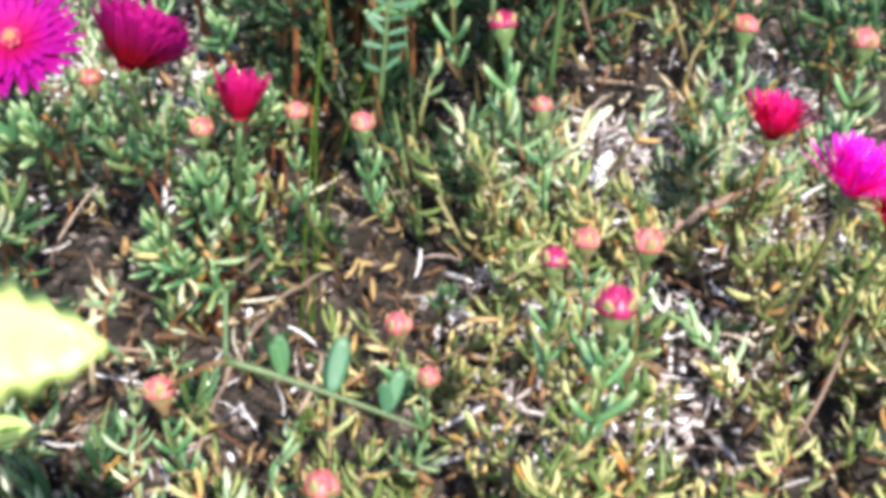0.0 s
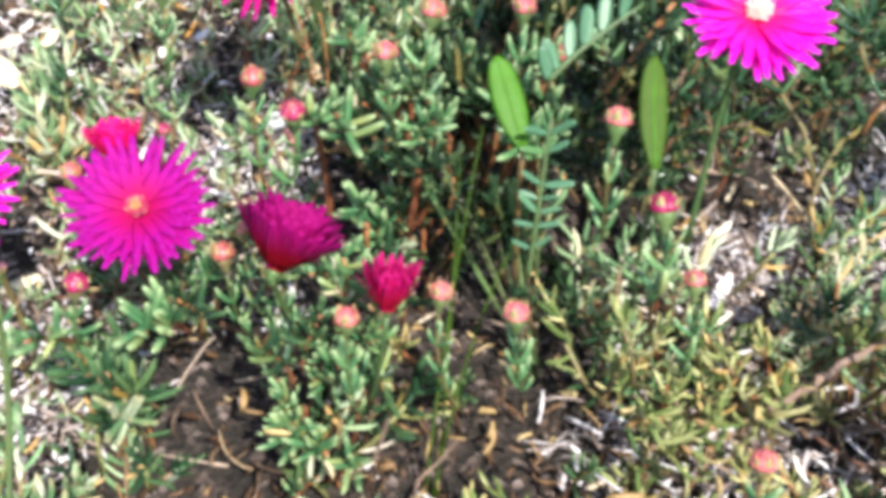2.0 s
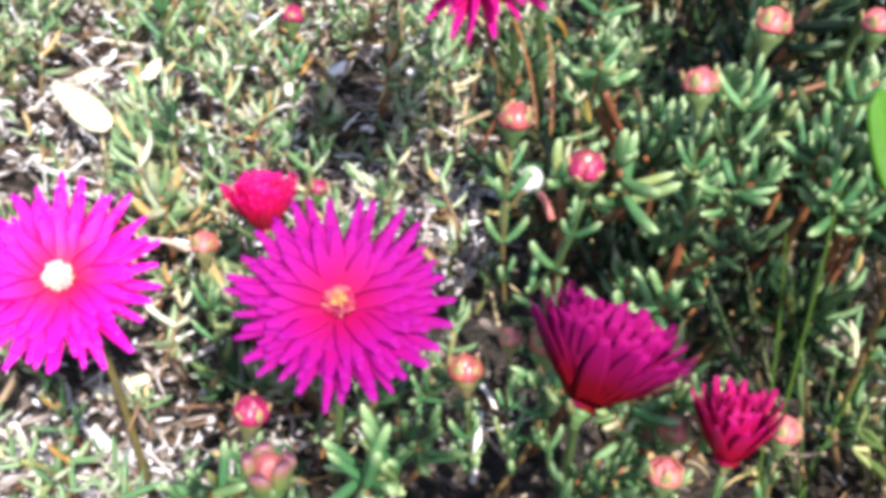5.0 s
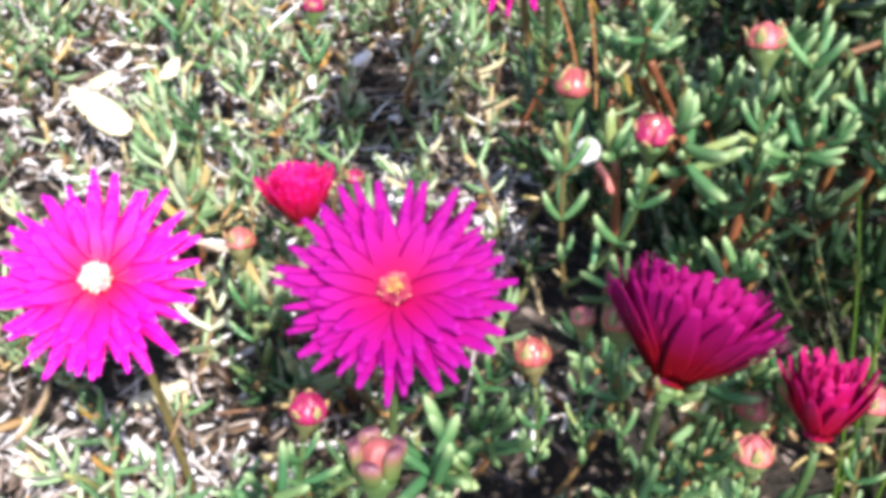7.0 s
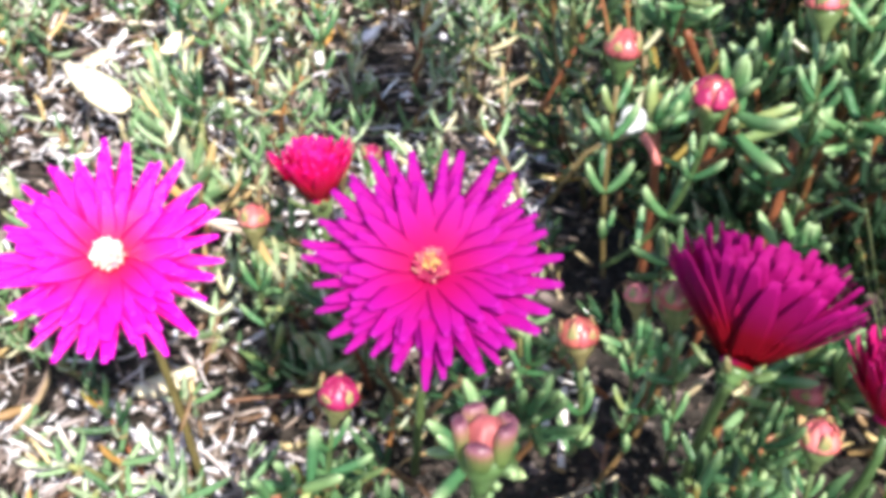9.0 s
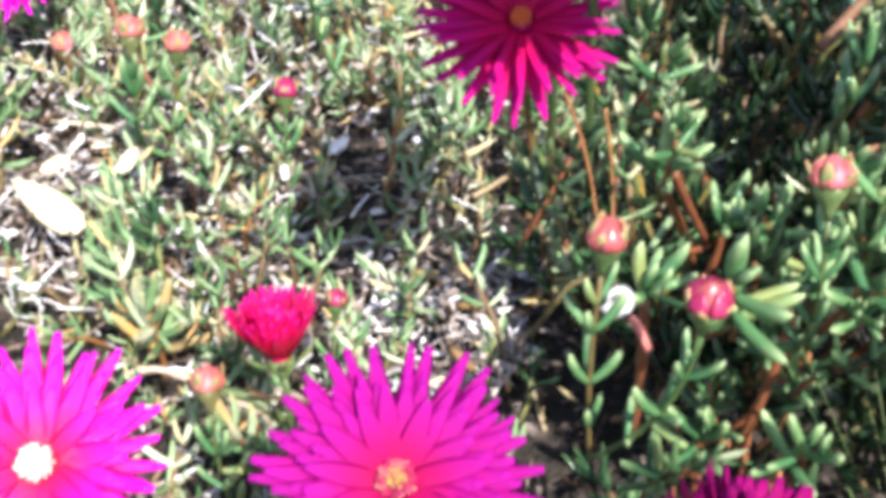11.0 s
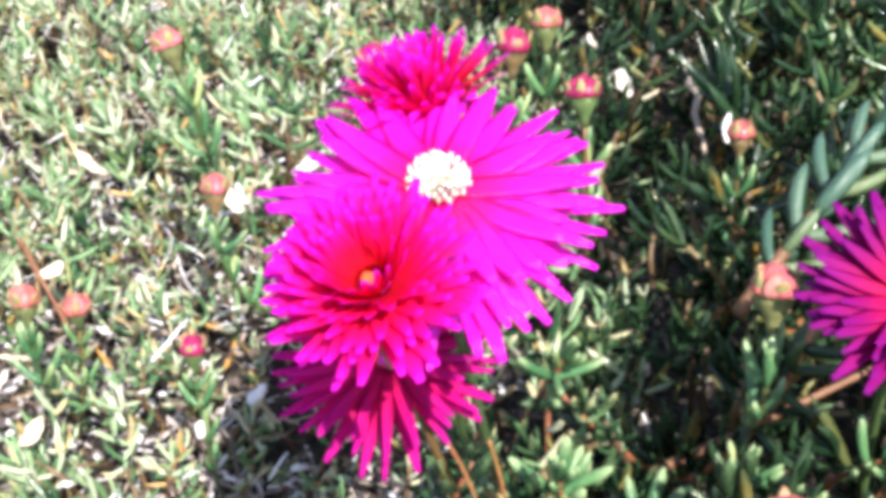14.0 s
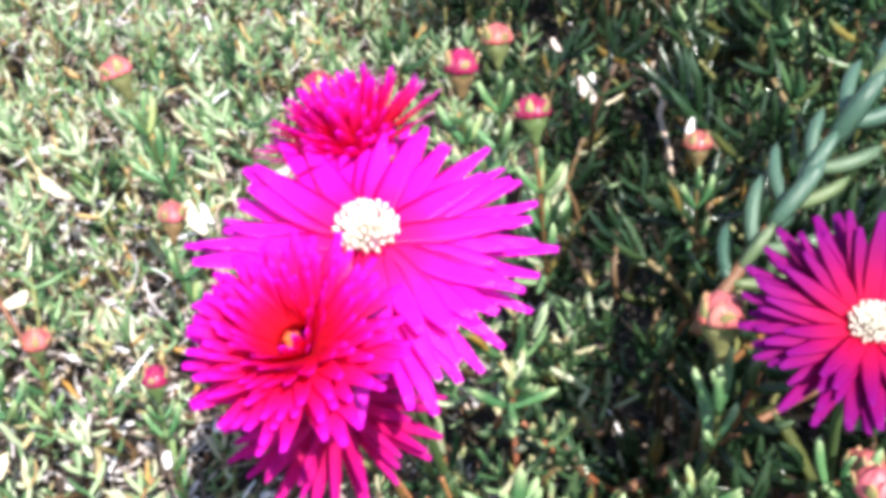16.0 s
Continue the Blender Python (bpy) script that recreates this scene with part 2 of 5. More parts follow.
M_LITTER = surface("litter", [(0.0, (0.04, 0.028, 0.022)), (0.28, (0.13, 0.085, 0.065)), (0.45, (0.28, 0.20, 0.17)), (0.58, (0.46, 0.36, 0.30)), (0.72, (0.60, 0.55, 0.58)), (0.88, (0.74, 0.71, 0.76)), (1.0, (0.84, 0.82, 0.86))], "island", 0.38, 0, 400, 0.35)
M_LITTER_PALE = surface("litter_pale", [(0.0, (0.16, 0.12, 0.10)), (0.3, (0.34, 0.27, 0.25)), (0.55, (0.55, 0.49, 0.50)), (0.8, (0.72, 0.68, 0.72)), (1.0, (0.84, 0.82, 0.86))], "island", 0.4, 0.1, 400, 0.3)
M_DEBRIS = surface("dead_leaf", [(0.0, (0.05, 0.028, 0.018)), (0.35, (0.14, 0.075, 0.04)), (0.6, (0.25, 0.145, 0.07)), (0.8, (0.40, 0.26, 0.11)), (0.93, (0.54, 0.41, 0.19)), (1.0, (0.62, 0.50, 0.32))], "island", 0.45, 0.2, 500, 0.35)
M_TWIG = surface("dry_twig", [(0.0, (0.17, 0.11, 0.08)), (0.5, (0.30, 0.21, 0.16)), (1.0, (0.42, 0.33, 0.27))], "object", 0.7, 0, 700, 0.45, 0.6)
M_BRANCH = surface("woody_branch", [(0.0, (0.11, 0.05, 0.028)), (1.0, (0.17, 0.075, 0.035))], "object", 0.6, 0, 600, 0.4, 0.6)
M_HUSK = surface("pale_husk", [(0.0, (0.80, 0.70, 0.50)), (1.0, (0.84, 0.74, 0.56))], "object", 0.6, 0.15, 300, 0.2)
M_SCRAP = surface("bleached_scrap", [(0.0, (0.78, 0.72, 0.66)), (0.5, (0.80, 0.77, 0.80)), (1.0, (0.66, 0.54, 0.48))], "object", 0.4, 0.15, 300, 0.2)
M_SHELL = surface("white_shell", [(0.0, (0.30, 0.31, 0.32)), (1.0, (0.34, 0.34, 0.34))], "object", 0.35, 0, 900, 0.2, 0.4)
M_SHELL_MOUTH = surface("shell_mouth", [(0.0, (0.09, 0.095, 0.09)), (1.0, (0.10, 0.10, 0.09))], "object", 0.6, 0, 300, 0.2)
M_VETCH = surface("bluish_leaflet", [(0.0, (0.055, 0.15, 0.080)), (0.6, (0.085, 0.20, 0.11)), (1.0, (0.075, 0.18, 0.05))], "object", 0.45, 0.25, 600, 0.2)
M_BROAD = surface("bright_broad_leaf", [(0.0, (0.055, 0.17, 0.012)), (1.0, (0.07, 0.20, 0.016))], "object", 0.5, 0.35, 400, 0.2, spec=0.2)
# Olive green, darkened in the colour itself for shade on the wide leaf.
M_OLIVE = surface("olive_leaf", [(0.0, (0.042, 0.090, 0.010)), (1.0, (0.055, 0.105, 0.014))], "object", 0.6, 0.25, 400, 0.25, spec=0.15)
M_BLUE = surface("blue_green_leaf", [(0.0, (0.036, 0.085, 0.06)), (0.6, (0.065, 0.125, 0.09)), (1.0, (0.12, 0.16, 0.07))], "object", 0.3, 0.08, 900, 0.3)
M_LEAF_TIP = surface("young_leaf", [(0.0, (0.040, 0.135, 0.055)), (0.5, (0.070, 0.195, 0.078)), (0.85, (0.13, 0.27, 0.11)), (1.0, (0.32, 0.36, 0.13))], "object", 0.20, 0.2, 900, 0.25, spec=0.6, tip=(0.36, 0.47, 0.24))
M_SAW = surface("pale_saw_leaf", [(0.0, (0.42, 0.52, 0.16)), (1.0, (0.46, 0.55, 0.18))], "object", 0.4, 0.25, 300, 0.2)


def soil_surface():
    m, nt, n, l = material("soil")
    out = n.new("ShaderNodeOutputMaterial")
    b = n.new("ShaderNodeBsdfPrincipled")
    tc = n.new("ShaderNodeTexCoord")
    v = n.new("ShaderNodeTexVoronoi")
    v.inputs["Scale"].default_value = 330
    l.new(tc.outputs["Object"], v.inputs["Vector"])
    no = n.new("ShaderNodeTexNoise")
    no.inputs["Scale"].default_value = 28
    no.inputs["Detail"].default_value = 8
    l.new(tc.outputs["Object"], no.inputs["Vector"])
    sep = n.new("ShaderNodeSeparateColor")
    l.new(v.outputs["Color"], sep.inputs["Color"])
    # Dark brown taken near black: shade in gaps between shoots, put into the colour.
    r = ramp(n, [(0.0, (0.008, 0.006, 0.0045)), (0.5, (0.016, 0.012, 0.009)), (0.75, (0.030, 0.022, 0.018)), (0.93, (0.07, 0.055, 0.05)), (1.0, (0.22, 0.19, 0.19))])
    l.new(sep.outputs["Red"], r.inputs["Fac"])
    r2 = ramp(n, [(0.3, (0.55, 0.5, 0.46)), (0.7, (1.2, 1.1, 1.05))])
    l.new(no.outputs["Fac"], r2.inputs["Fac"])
    mul = n.new("ShaderNodeVectorMath")
    mul.operation = "MULTIPLY"
    l.new(r.outputs["Color"], mul.inputs[0])
    l.new(r2.outputs["Color"], mul.inputs[1])
    l.new(mul.outputs["Vector"], b.inputs["Base Color"])
    b.inputs["Roughness"].default_value = 0.85
    bp = n.new("ShaderNodeBump")
    bp.inputs["Strength"].default_value = 0.8
    bp.inputs["Distance"].default_value = 0.002
    l.new(v.outputs["Distance"], bp.inputs["Height"])
    l.new(bp.outputs["Normal"], b.inputs["Normal"])
    l.new(b.outputs["BSDF"], out.inputs["Surface"])
    return m


M_SOIL = soil_surface()


# ---------------------------------------------------------------- geometry helpers
def quads_mesh(name, verts, faces, mats, index=None, smooth=True, along=None):
    """A mesh from arrays of places and of four-cornered faces."""
    verts, faces = np.asarray(verts, np.float32), np.asarray(faces, np.int32)
    me = bpy.data.meshes.new(name)
    me.vertices.add(len(verts))
    me.vertices.foreach_set("co", verts.ravel())
    me.loops.add(faces.size)
    me.loops.foreach_set("vertex_index", faces.ravel())
    me.polygons.add(len(faces))
    me.polygons.foreach_set("loop_start", np.arange(0, faces.size, faces.shape[1], dtype=np.int32))
    me.polygons.foreach_set("use_smooth", np.full(len(faces), smooth))
    for m in mats:
        me.materials.append(m)
    if index is not None:
        me.polygons.foreach_set("material_index", np.asarray(index, np.int32))
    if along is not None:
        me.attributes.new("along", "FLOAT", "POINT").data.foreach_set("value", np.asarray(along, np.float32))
    me.update(calc_edges=True)
    return me


def rings_geo(rings, shut=True):
    """Places and faces of a skin over rings of equal size; the ends are drawn together."""
    rings = np.asarray(rings, float)
    k, s = rings.shape[:2]
    first, last = rings[0].mean(0), rings[-1].mean(0)
    if shut:
        rings = np.concatenate([[rings[0] * 0.02 + first * 0.98], rings, [rings[-1] * 0.02 + last * 0.98]])
        k += 2
    a = np.arange(s)
    faces = []
    for i in range(k - 1):
        faces.append(np.stack([i * s + a, i * s + (a + 1) % s, (i + 1) * s + (a + 1) % s, (i + 1) * s + a], 1))
    return rings.reshape(-1, 3), np.concatenate(faces)


def tube_geo(points, radii, sides=6):
    """A round tapered tube along points."""
    pts = np.asarray(points, float)
    rings = []
    up = np.array([0.31, 0.22, 0.93])
    for i, p in enumerate(pts):
        d = pts[min(i + 1, len(pts) - 1)] - pts[max(i - 1, 0)]
        d = d / (np.linalg.norm(d) + 1e-9)
        u = np.cross(d, up)
        if np.linalg.norm(u) < 0.1:
            u = np.cross(d, (1, 0, 0))
        u /= np.linalg.norm(u)
        v = np.cross(d, u)
        r = radii[i] if np.ndim(radii) else radii
        ang = np.arange(sides) * 2 * np.pi / sides
        rings.append(p + r * (np.cos(ang)[:, None] * u + np.sin(ang)[:, None] * v))
    return rings_geo(rings)


def blade_geo(length, width, thick, lift=0.0, steps=5, sides=4, base=0.35, tip=0.3, full=0.55, keel=1.0, shut=True, sharp=0.5):
    """A leaf or petal along +X with a full cross-section: width by the place along it, curving up by lift radians."""
    s = np.linspace(0, 1, steps + 1)
    w = np.where(s < full, base + (1 - base) * np.sin(np.pi / 2 * s / full), tip + (1 - tip) * np.clip(1 - ((s - full) / (1 - full)) ** 2, 0, 1) ** sharp)
    ang = lift * (s - 0.3)
    ds = length / steps
    x = np.concatenate([[0], np.cumsum(np.cos((ang[1:] + ang[:-1]) / 2)) * ds])
    z = np.concatenate([[0], np.cumsum(np.sin((ang[1:] + ang[:-1]) / 2)) * ds])
    rings = []
    for i in range(steps + 1):
        a = np.arange(sides) * 2 * np.pi / sides
        y = np.cos(a) * width / 2 * w[i]
        h = np.sin(a) * thick / 2 * w[i]
        h = np.where(h < 0, h * keel, h)
        rings.append(np.stack([x[i] - h * math.sin(ang[i]), y, z[i] + h * math.cos(ang[i])], 1))
    return rings_geo(rings, shut)


def round_geo(profile, sides=12, lobes=0, depth=0.0):
    rings = []
    for z, q in profile:
        a = np.arange(sides) * 2 * np.pi / sides
        qq = q * (1 - depth * np.abs(np.sin(a * lobes / 2))) if lobes else np.full(sides, q)
        rings.append(np.stack([qq * np.cos(a), qq * np.sin(a), np.full(sides, z)], 1))
    return rings_geo(rings)


def turn(axis, degrees):
    return np.array(Matrix.Rotation(radians(degrees), 3, axis))


def frame_of(normal, spin=0.0):
    """A turn that brings +Z to the normal."""
    return (Vector(normal).to_track_quat("Z", "Y").to_matrix() @ Matrix.Rotation(radians(spin), 3, "Z"))


def curve_points(a, b, bend, steps=8):
    """Points from a to b over a bent line."""
    a, b, bend = (np.asarray(v, float) for v in (a, b, bend))
    s = np.linspace(0, 1, steps + 1)[:, None]
    return (1 - s) ** 2 * a + 2 * s * (1 - s) * bend + s ** 2 * b


def empty(name, place=(0, 0, 0), turned=None):
    ob = new(name)
    ob.empty_display_size = 0.01
    m = Matrix.Translation(place)
    if turned is not None:
        m = m @ Matrix(turned).to_4x4()
    ob.matrix_world = m
    return ob


def part(name, me, parent, m=None, label=""):
    """One mesh object under a thing or a part."""
    ob = new(name, me)
    ob.parent = parent
    if m is not None:
        ob.matrix_basis = m
    return tagged(ob, label=label) if label else ob


def local(turned=None, place=(0, 0, 0), size=(1, 1, 1)):
    m = Matrix.Translation(place)
    if turned is not None:
        m = m @ Matrix(np.asarray(turned).tolist()).to_4x4()
    return m @ Matrix.Diagonal((*size, 1))


rng = np.random.default_rng(7)


# ---------------------------------------------------------------- ground
def soil_height(x, y):
    q = noise.noise(Vector((x * 9, y * 9, 0.3))) * 0.008 + noise.noise(Vector((x * 38, y * 38, 1.7))) * 0.0035 + noise.noise(Vector((x * 110, y * 110, 5.0))) * 0.0022
    fade = max(0.0, 1 - max(abs(x), abs(y - 0.4)) / 2.5)
    return q * fade


def spread_line(lo, hi, step, far):
    line = list(np.arange(lo, hi + 1e-6, step))
    s, out = step, []
    v = hi
    while v < far:
        s *= 1.35
        v += s
        out.append(v)
    s, low = step, []
    v = lo
    while v > -far:
        s *= 1.35
        v -= s
        low.append(v)
    return np.array(low[::-1] + line + out)


def build_ground():
    xs, ys = spread_line(-0.35, 0.45, 0.0045, 60), spread_line(-0.05, 0.75, 0.0045, 60)
    v = np.array([(x, y, soil_height(x, y)) for y in ys for x in xs])
    nx, ny = len(xs), len(ys)
    i, j = np.meshgrid(np.arange(nx - 1), np.arange(ny - 1))
    a = (j * nx + i).ravel()
    f = np.stack([a, a + 1, a + nx + 1, a + nx], 1)
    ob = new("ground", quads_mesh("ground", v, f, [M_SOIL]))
    tagged(ob, "dry brown soil strewn with pale grit, gap shade in its colour", "soil", kind="structure")


build_ground()

# bare patches of soil and litter: x, y, half widths, how bare
BARE_NEAR = [(0.012, 0.152, 0.022, 0.030, 0.96), (0.020, 0.172, 0.032, 0.050, 0.97), (-0.030, 0.168, 0.030, 0.025, 0.85), (-0.055, 0.150, 0.030, 0.035, 0.8), (0.085, 0.190, 0.040, 0.030, 0.95),
             (0.180, 0.095, 0.034, 0.030, 0.75), (0.020, 0.100, 0.030, 0.022, 0.8), (0.078, 0.112, 0.030, 0.022, 0.85), (0.090, 0.140, 0.030, 0.035, 0.9),
             (0.215, 0.135, 0.050, 0.040, 0.85), (0.050, 0.085, 0.050, 0.035, 0.9), (0.235, 0.080, 0.050, 0.040, 0.8), (-0.018, 0.150, 0.020, 0.018, 0.8)]
BARE_FAR = [(0.126, 0.266, 0.018, 0.026, 0.96), (-0.02, 0.335, 0.055, 0.040, 0.80), (0.002, 0.290, 0.040, 0.055, 0.95), (0.118, 0.452, 0.017, 0.034, 0.99), (0.100, 0.585, 0.014, 0.030, 0.99), (-0.085, 0.205, 0.050, 0.040, 0.9),
            (0.040, 0.235, 0.026, 0.035, 0.97), (0.195, 0.250, 0.030, 0.026, 0.9), (0.283, 0.350, 0.024, 0.020, 0.97), (-0.07, 0.40, 0.04, 0.03, 0.6),
            (-0.20, 0.44, 0.05, 0.04, 0.6), (-0.125, 0.355, 0.024, 0.026, 0.99), (0.205, 0.283, 0.030, 0.022, 0.96), (0.255, 0.288, 0.045, 0.032, 0.96), (0.235, 0.252, 0.040, 0.020, 0.85)]


def bareness(x, y):
    q = 0.0
    for bx, by, rx, ry, k in BARE_NEAR + BARE_FAR:
        d = ((x - bx) / rx) ** 2 + ((y - by) / ry) ** 2
        q = max(q, k * max(0.0, 1 - max(0.0, math.sqrt(d) - 0.75) * 3))
    return q


def lushness(x, y):
    """0: thin sunburnt mat, 1: deep green growth."""
    q = 0.05 * noise.noise(Vector((x * 14, y * 14, 4.0)))
    start = -0.045 if y < 0.19 else 0.036 + 0.022 * max(0.0, min(1.0, (y - 0.26) / 0.05))
    end = 0.155 + q if y < 0.24 else 9.0
    a = (x - start + q) / 0.04
    c = (end - x) / 0.03
    return max(0.0, min(1.0, a, c)) * (0.25 + 0.75 * max(0.0, min(1.0, (y - 0.10) / 0.05)))


def dryness(x, y):
    """1 where the growth before the flowers has died back to brown and yellow leaves over dark soil."""
    q = 0.3 * noise.noise(Vector((x * 30, y * 30, 2.0)))
    d = math.hypot((x - 0.088) / 0.068, (y - 0.105) / 0.062) + q
    return max(0.0, min(1.0, (1.25 - d) * 2.5))


def sunburn(x, y):
    """1 where the open growth over the litter has turned yellow."""
    q = 0.015 * noise.noise(Vector((x * 26, y * 26, 6.0)))
    return max(0.0, min(1.0, (0.205 - y + q) / 0.04)) * max(0.0, min(1.0, (x - 0.050 + q) / 0.03))


def mat_height(x, y):
    return (1 - 0.4 * dryness(x, y)) * (0.048 + 0.058 * lushness(x, y) * max(0.25, min(1.0, (y - 0.06) / 0.1)) + 0.014 * noise.noise(Vector((x * 17, y * 17, 7.0))))


def clump(x, y):
    """Growth stands in clumps with gaps between them."""
    q = noise.noise(Vector((x * 34, y * 34, 11.0))) + 0.6 * noise.noise(Vector((x * 75, y * 75, 3.0)))
    return max(0.05, min(1.0, (q + 0.12) * 3.4)) * (1 - 0.66 * dryness(x, y))


# 1 where the growth takes the leaf colour darkened to stand for shade.
def shaded_growth(x, y):
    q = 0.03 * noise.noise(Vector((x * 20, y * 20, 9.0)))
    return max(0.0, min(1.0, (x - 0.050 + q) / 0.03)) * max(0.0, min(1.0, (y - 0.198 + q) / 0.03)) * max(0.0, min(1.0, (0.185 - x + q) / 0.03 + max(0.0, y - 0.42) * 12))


FLOWER_AT = [(-0.007, 0.160, 0.103, 0.030), (-0.068, 0.172, 0.095, 0.028), (0.0385, 0.1235, 0.1195, 0.024), (0.0675, 0.1285, 0.104, 0.016), (-0.0335, 0.226, 0.072, 0.020), (0.019, 0.254, 0.136, 0.026), (0.021, 0.216, 0.185, 0.02),
             (0.031, 0.242, 0.184, 0.03), (0.1136, 0.2428, 0.148, 0.026), (0.163, 0.18, 0.166, 0.026), (0.229, 0.15, 0.088, 0.015), (0.24, 0.107, 0.098, 0.018), (-0.0036, 0.0614, 0.172, 0.012), (0.026, 0.178, 0.139, 0.012), (0.031, 0.186, 0.119, 0.012), (0.039, 0.164, 0.138, 0.012), (0.121, 0.436, 0.046, 0.020), (0.114, 0.490, 0.046, 0.018), (0.104, 0.560, 0.050, 0.014), (-0.117, 0.334, 0.046, 0.026), (-0.130, 0.380, 0.036, 0.012), (0.054, 0.248, 0.112, 0.008), (0.067, 0.250, 0.098, 0.006), (0.073, 0.211, 0.108, 0.006)]


def room_over(x, y):
    """How high growth may stand without touching a flower, or standing before it."""
    top = 1.0
    for fx, fy, fz, q in FLOWER_AT:
        if math.hypot(x - fx, y - fy) < q + 0.008:
            top = min(top, fz - 0.024)
        elif abs(x - fx) < q and -0.07 < y - fy < 0:
            top = min(top, fz - 0.022 + 0.75 * (y - fy))
    return top


# ---------------------------------------------------------------- shoots of the ground cover
def shoot_plan(r, leaf, nodes, tall):
    """A shoot's stem line and its leaves: turn, place and size of each."""
    bend = r.uniform(-0.25, 0.25, 2) * tall
    stem = curve_points((0, 0, 0), (bend[0], bend[1], tall), (-bend[0] * 0.4, -bend[1] * 0.4, tall * 0.5), 5)
    leaves = []
    for k in range(nodes):
        s = 0.42 + 0.58 * (k + 1) / nodes
        at = curve_points((0, 0, 0), (bend[0], bend[1], tall), (-bend[0] * 0.4, -bend[1] * 0.4, tall * 0.5), 40)[int(s * 40)]
        rise = 28 + 44 * (k / max(1, nodes - 1)) ** 1.2
        for side in (0, 180):
            az = 90 * (k % 2) + side + r.uniform(-22, 22)
            t = turn("Z", az) @ turn("Y", -(rise + r.uniform(-14, 14)))
            leaves.append((t, at, leaf * r.uniform(0.72, 1.15) * (0.75 if k == nodes - 1 else 1.0)))
    return stem, leaves


LEAF_V, LEAF_F = blade_geo(1.0, 0.175, 0.160, 0.6, 6, 6, 0.72, 0.14, 0.50, 1.2)
LEAF_V_LOW, LEAF_F_LOW = blade_geo(1.0, 0.17, 0.155, 0.6, 3, 4, 0.72, 0.04, 0.45, 1.25, False)
ME_LEAF = quads_mesh("leaf", LEAF_V, LEAF_F, [M_LEAF])
TIP_V, TIP_F = blade_geo(1.0, 0.195, 0.175, 0.55, 7, 6, 0.66, 0.18, 0.52, 1.25)
ME_LEAF_TIP = quads_mesh("leaf_young", TIP_V, TIP_F, [M_LEAF_TIP])
ME_LEAF_PALE = quads_mesh("leaf_pale", LEAF_V, LEAF_F, [M_LEAF_PALE])


LEAF_V_SLIM, LEAF_F_SLIM = blade_geo(1.0, 0.17, 0.15, 0.5, 6, 6, 0.7, 0.14, 0.5, 1.2)
ME_LEAF_SLIM = quads_mesh("leaf_slim", LEAF_V_SLIM, LEAF_F_SLIM, [M_BLUE])


def build_shoot(seed, leaf, nodes, tall, pale, mesh=None, label=""):
    r = np.random.default_rng(seed)
    stem, leaves = shoot_plan(r, leaf, nodes, tall)
    thing = empty("ice_plant_shoot")
    v, f = tube_geo(stem, np.linspace(0.0008, 0.0006, len(stem)), 6)
    part("stem", quads_mesh("stem", v, f, [M_STEM]), thing, label="red-brown stem")
    for t, at, size in leaves:
        part("leaf", mesh or (ME_LEAF_PALE if pale else ME_LEAF), thing, local(t, at, (size, size, size)))
    label = label or ("small pale green ice plant shoot with short plump leaves" if pale else "green ice plant shoot with fleshy finger-like leaves")
    return tagged(thing, label, "plant shoot", "ice plant shoots")


LUSH = [build_shoot(100 + k, 0.0118 + 0.0012 * (k % 3), 6 + k % 2, 0.030 + 0.004 * k, False) for k in range(5)]
THIN = [build_shoot(200 + k, 0.0098 + 0.0011 * (k % 3), 4 + k % 3, 0.020 + 0.003 * k, True) for k in range(5)]
ME_LEAF_DRY = quads_mesh("leaf_dry", LEAF_V, LEAF_F, [M_LEAF_DRY])
DRIED = [build_shoot(220 + k, 0.0098 + 0.0011 * (k % 3), 4 + k % 3, 0.020 + 0.003 * k, True, ME_LEAF_DRY, "small yellowing ice plant shoot with dry leaf tips") for k in range(5)]
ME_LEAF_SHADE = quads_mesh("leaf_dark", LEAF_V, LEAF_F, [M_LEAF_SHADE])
SHADED = [build_shoot(120 + k, 0.0126 + 0.0012 * (k % 3), 6 + k % 2, 0.030 + 0.004 * k, False, ME_LEAF_SHADE) for k in range(5)]
USED = set()


def put_shoot(kinds, k, place, lean, spin, size=1.0):
    """Sets one shoot so that its foot stands at the place; the first of each kind is moved, the others are copies."""
    src = kinds[k % len(kinds)]
    m = Matrix.Translation(place) @ frame_of(lean, spin).to_4x4() @ Matrix.Scale(size, 4)
    if src.name in USED:
        return copy_thing(src, m)
    USED.add(src.name)
    src.matrix_basis = m
    return src


# shoots that stand out one by one: place of the foot, lean, kind, size
SHOOTS_BEHIND = [((0.071, 0.196, 0.085), (0.2, -0.4, 0.9), 0.9),
                 ((0.100, 0.300, 0.078), (0.5, -0.2, 0.8), 1.3), ((0.022, 0.256, 0.075), (0.25, -0.3, 0.9), 0.9), ((0.036, 0.168, 0.085), (-0.1, -0.4, 0.9), 0.8),
                 ((0.008, 0.150, 0.060), (0.2, -0.4, 0.9), 0.9), ((-0.024, 0.156, 0.045), (0.1, -0.5, 0.85), 0.75), ((0.070, 0.160, 0.060), (0.1, -0.3, 0.9), 0.9),
                 ((0.078, 0.200, 0.100), (0.0, -0.2, 1.0), 0.9), ((0.062, 0.212, 0.085), (0.0, -0.3, 1.0), 0.95), ((0.135, 0.250, 0.085), (0.3, -0.3, 0.9), 1.1)]
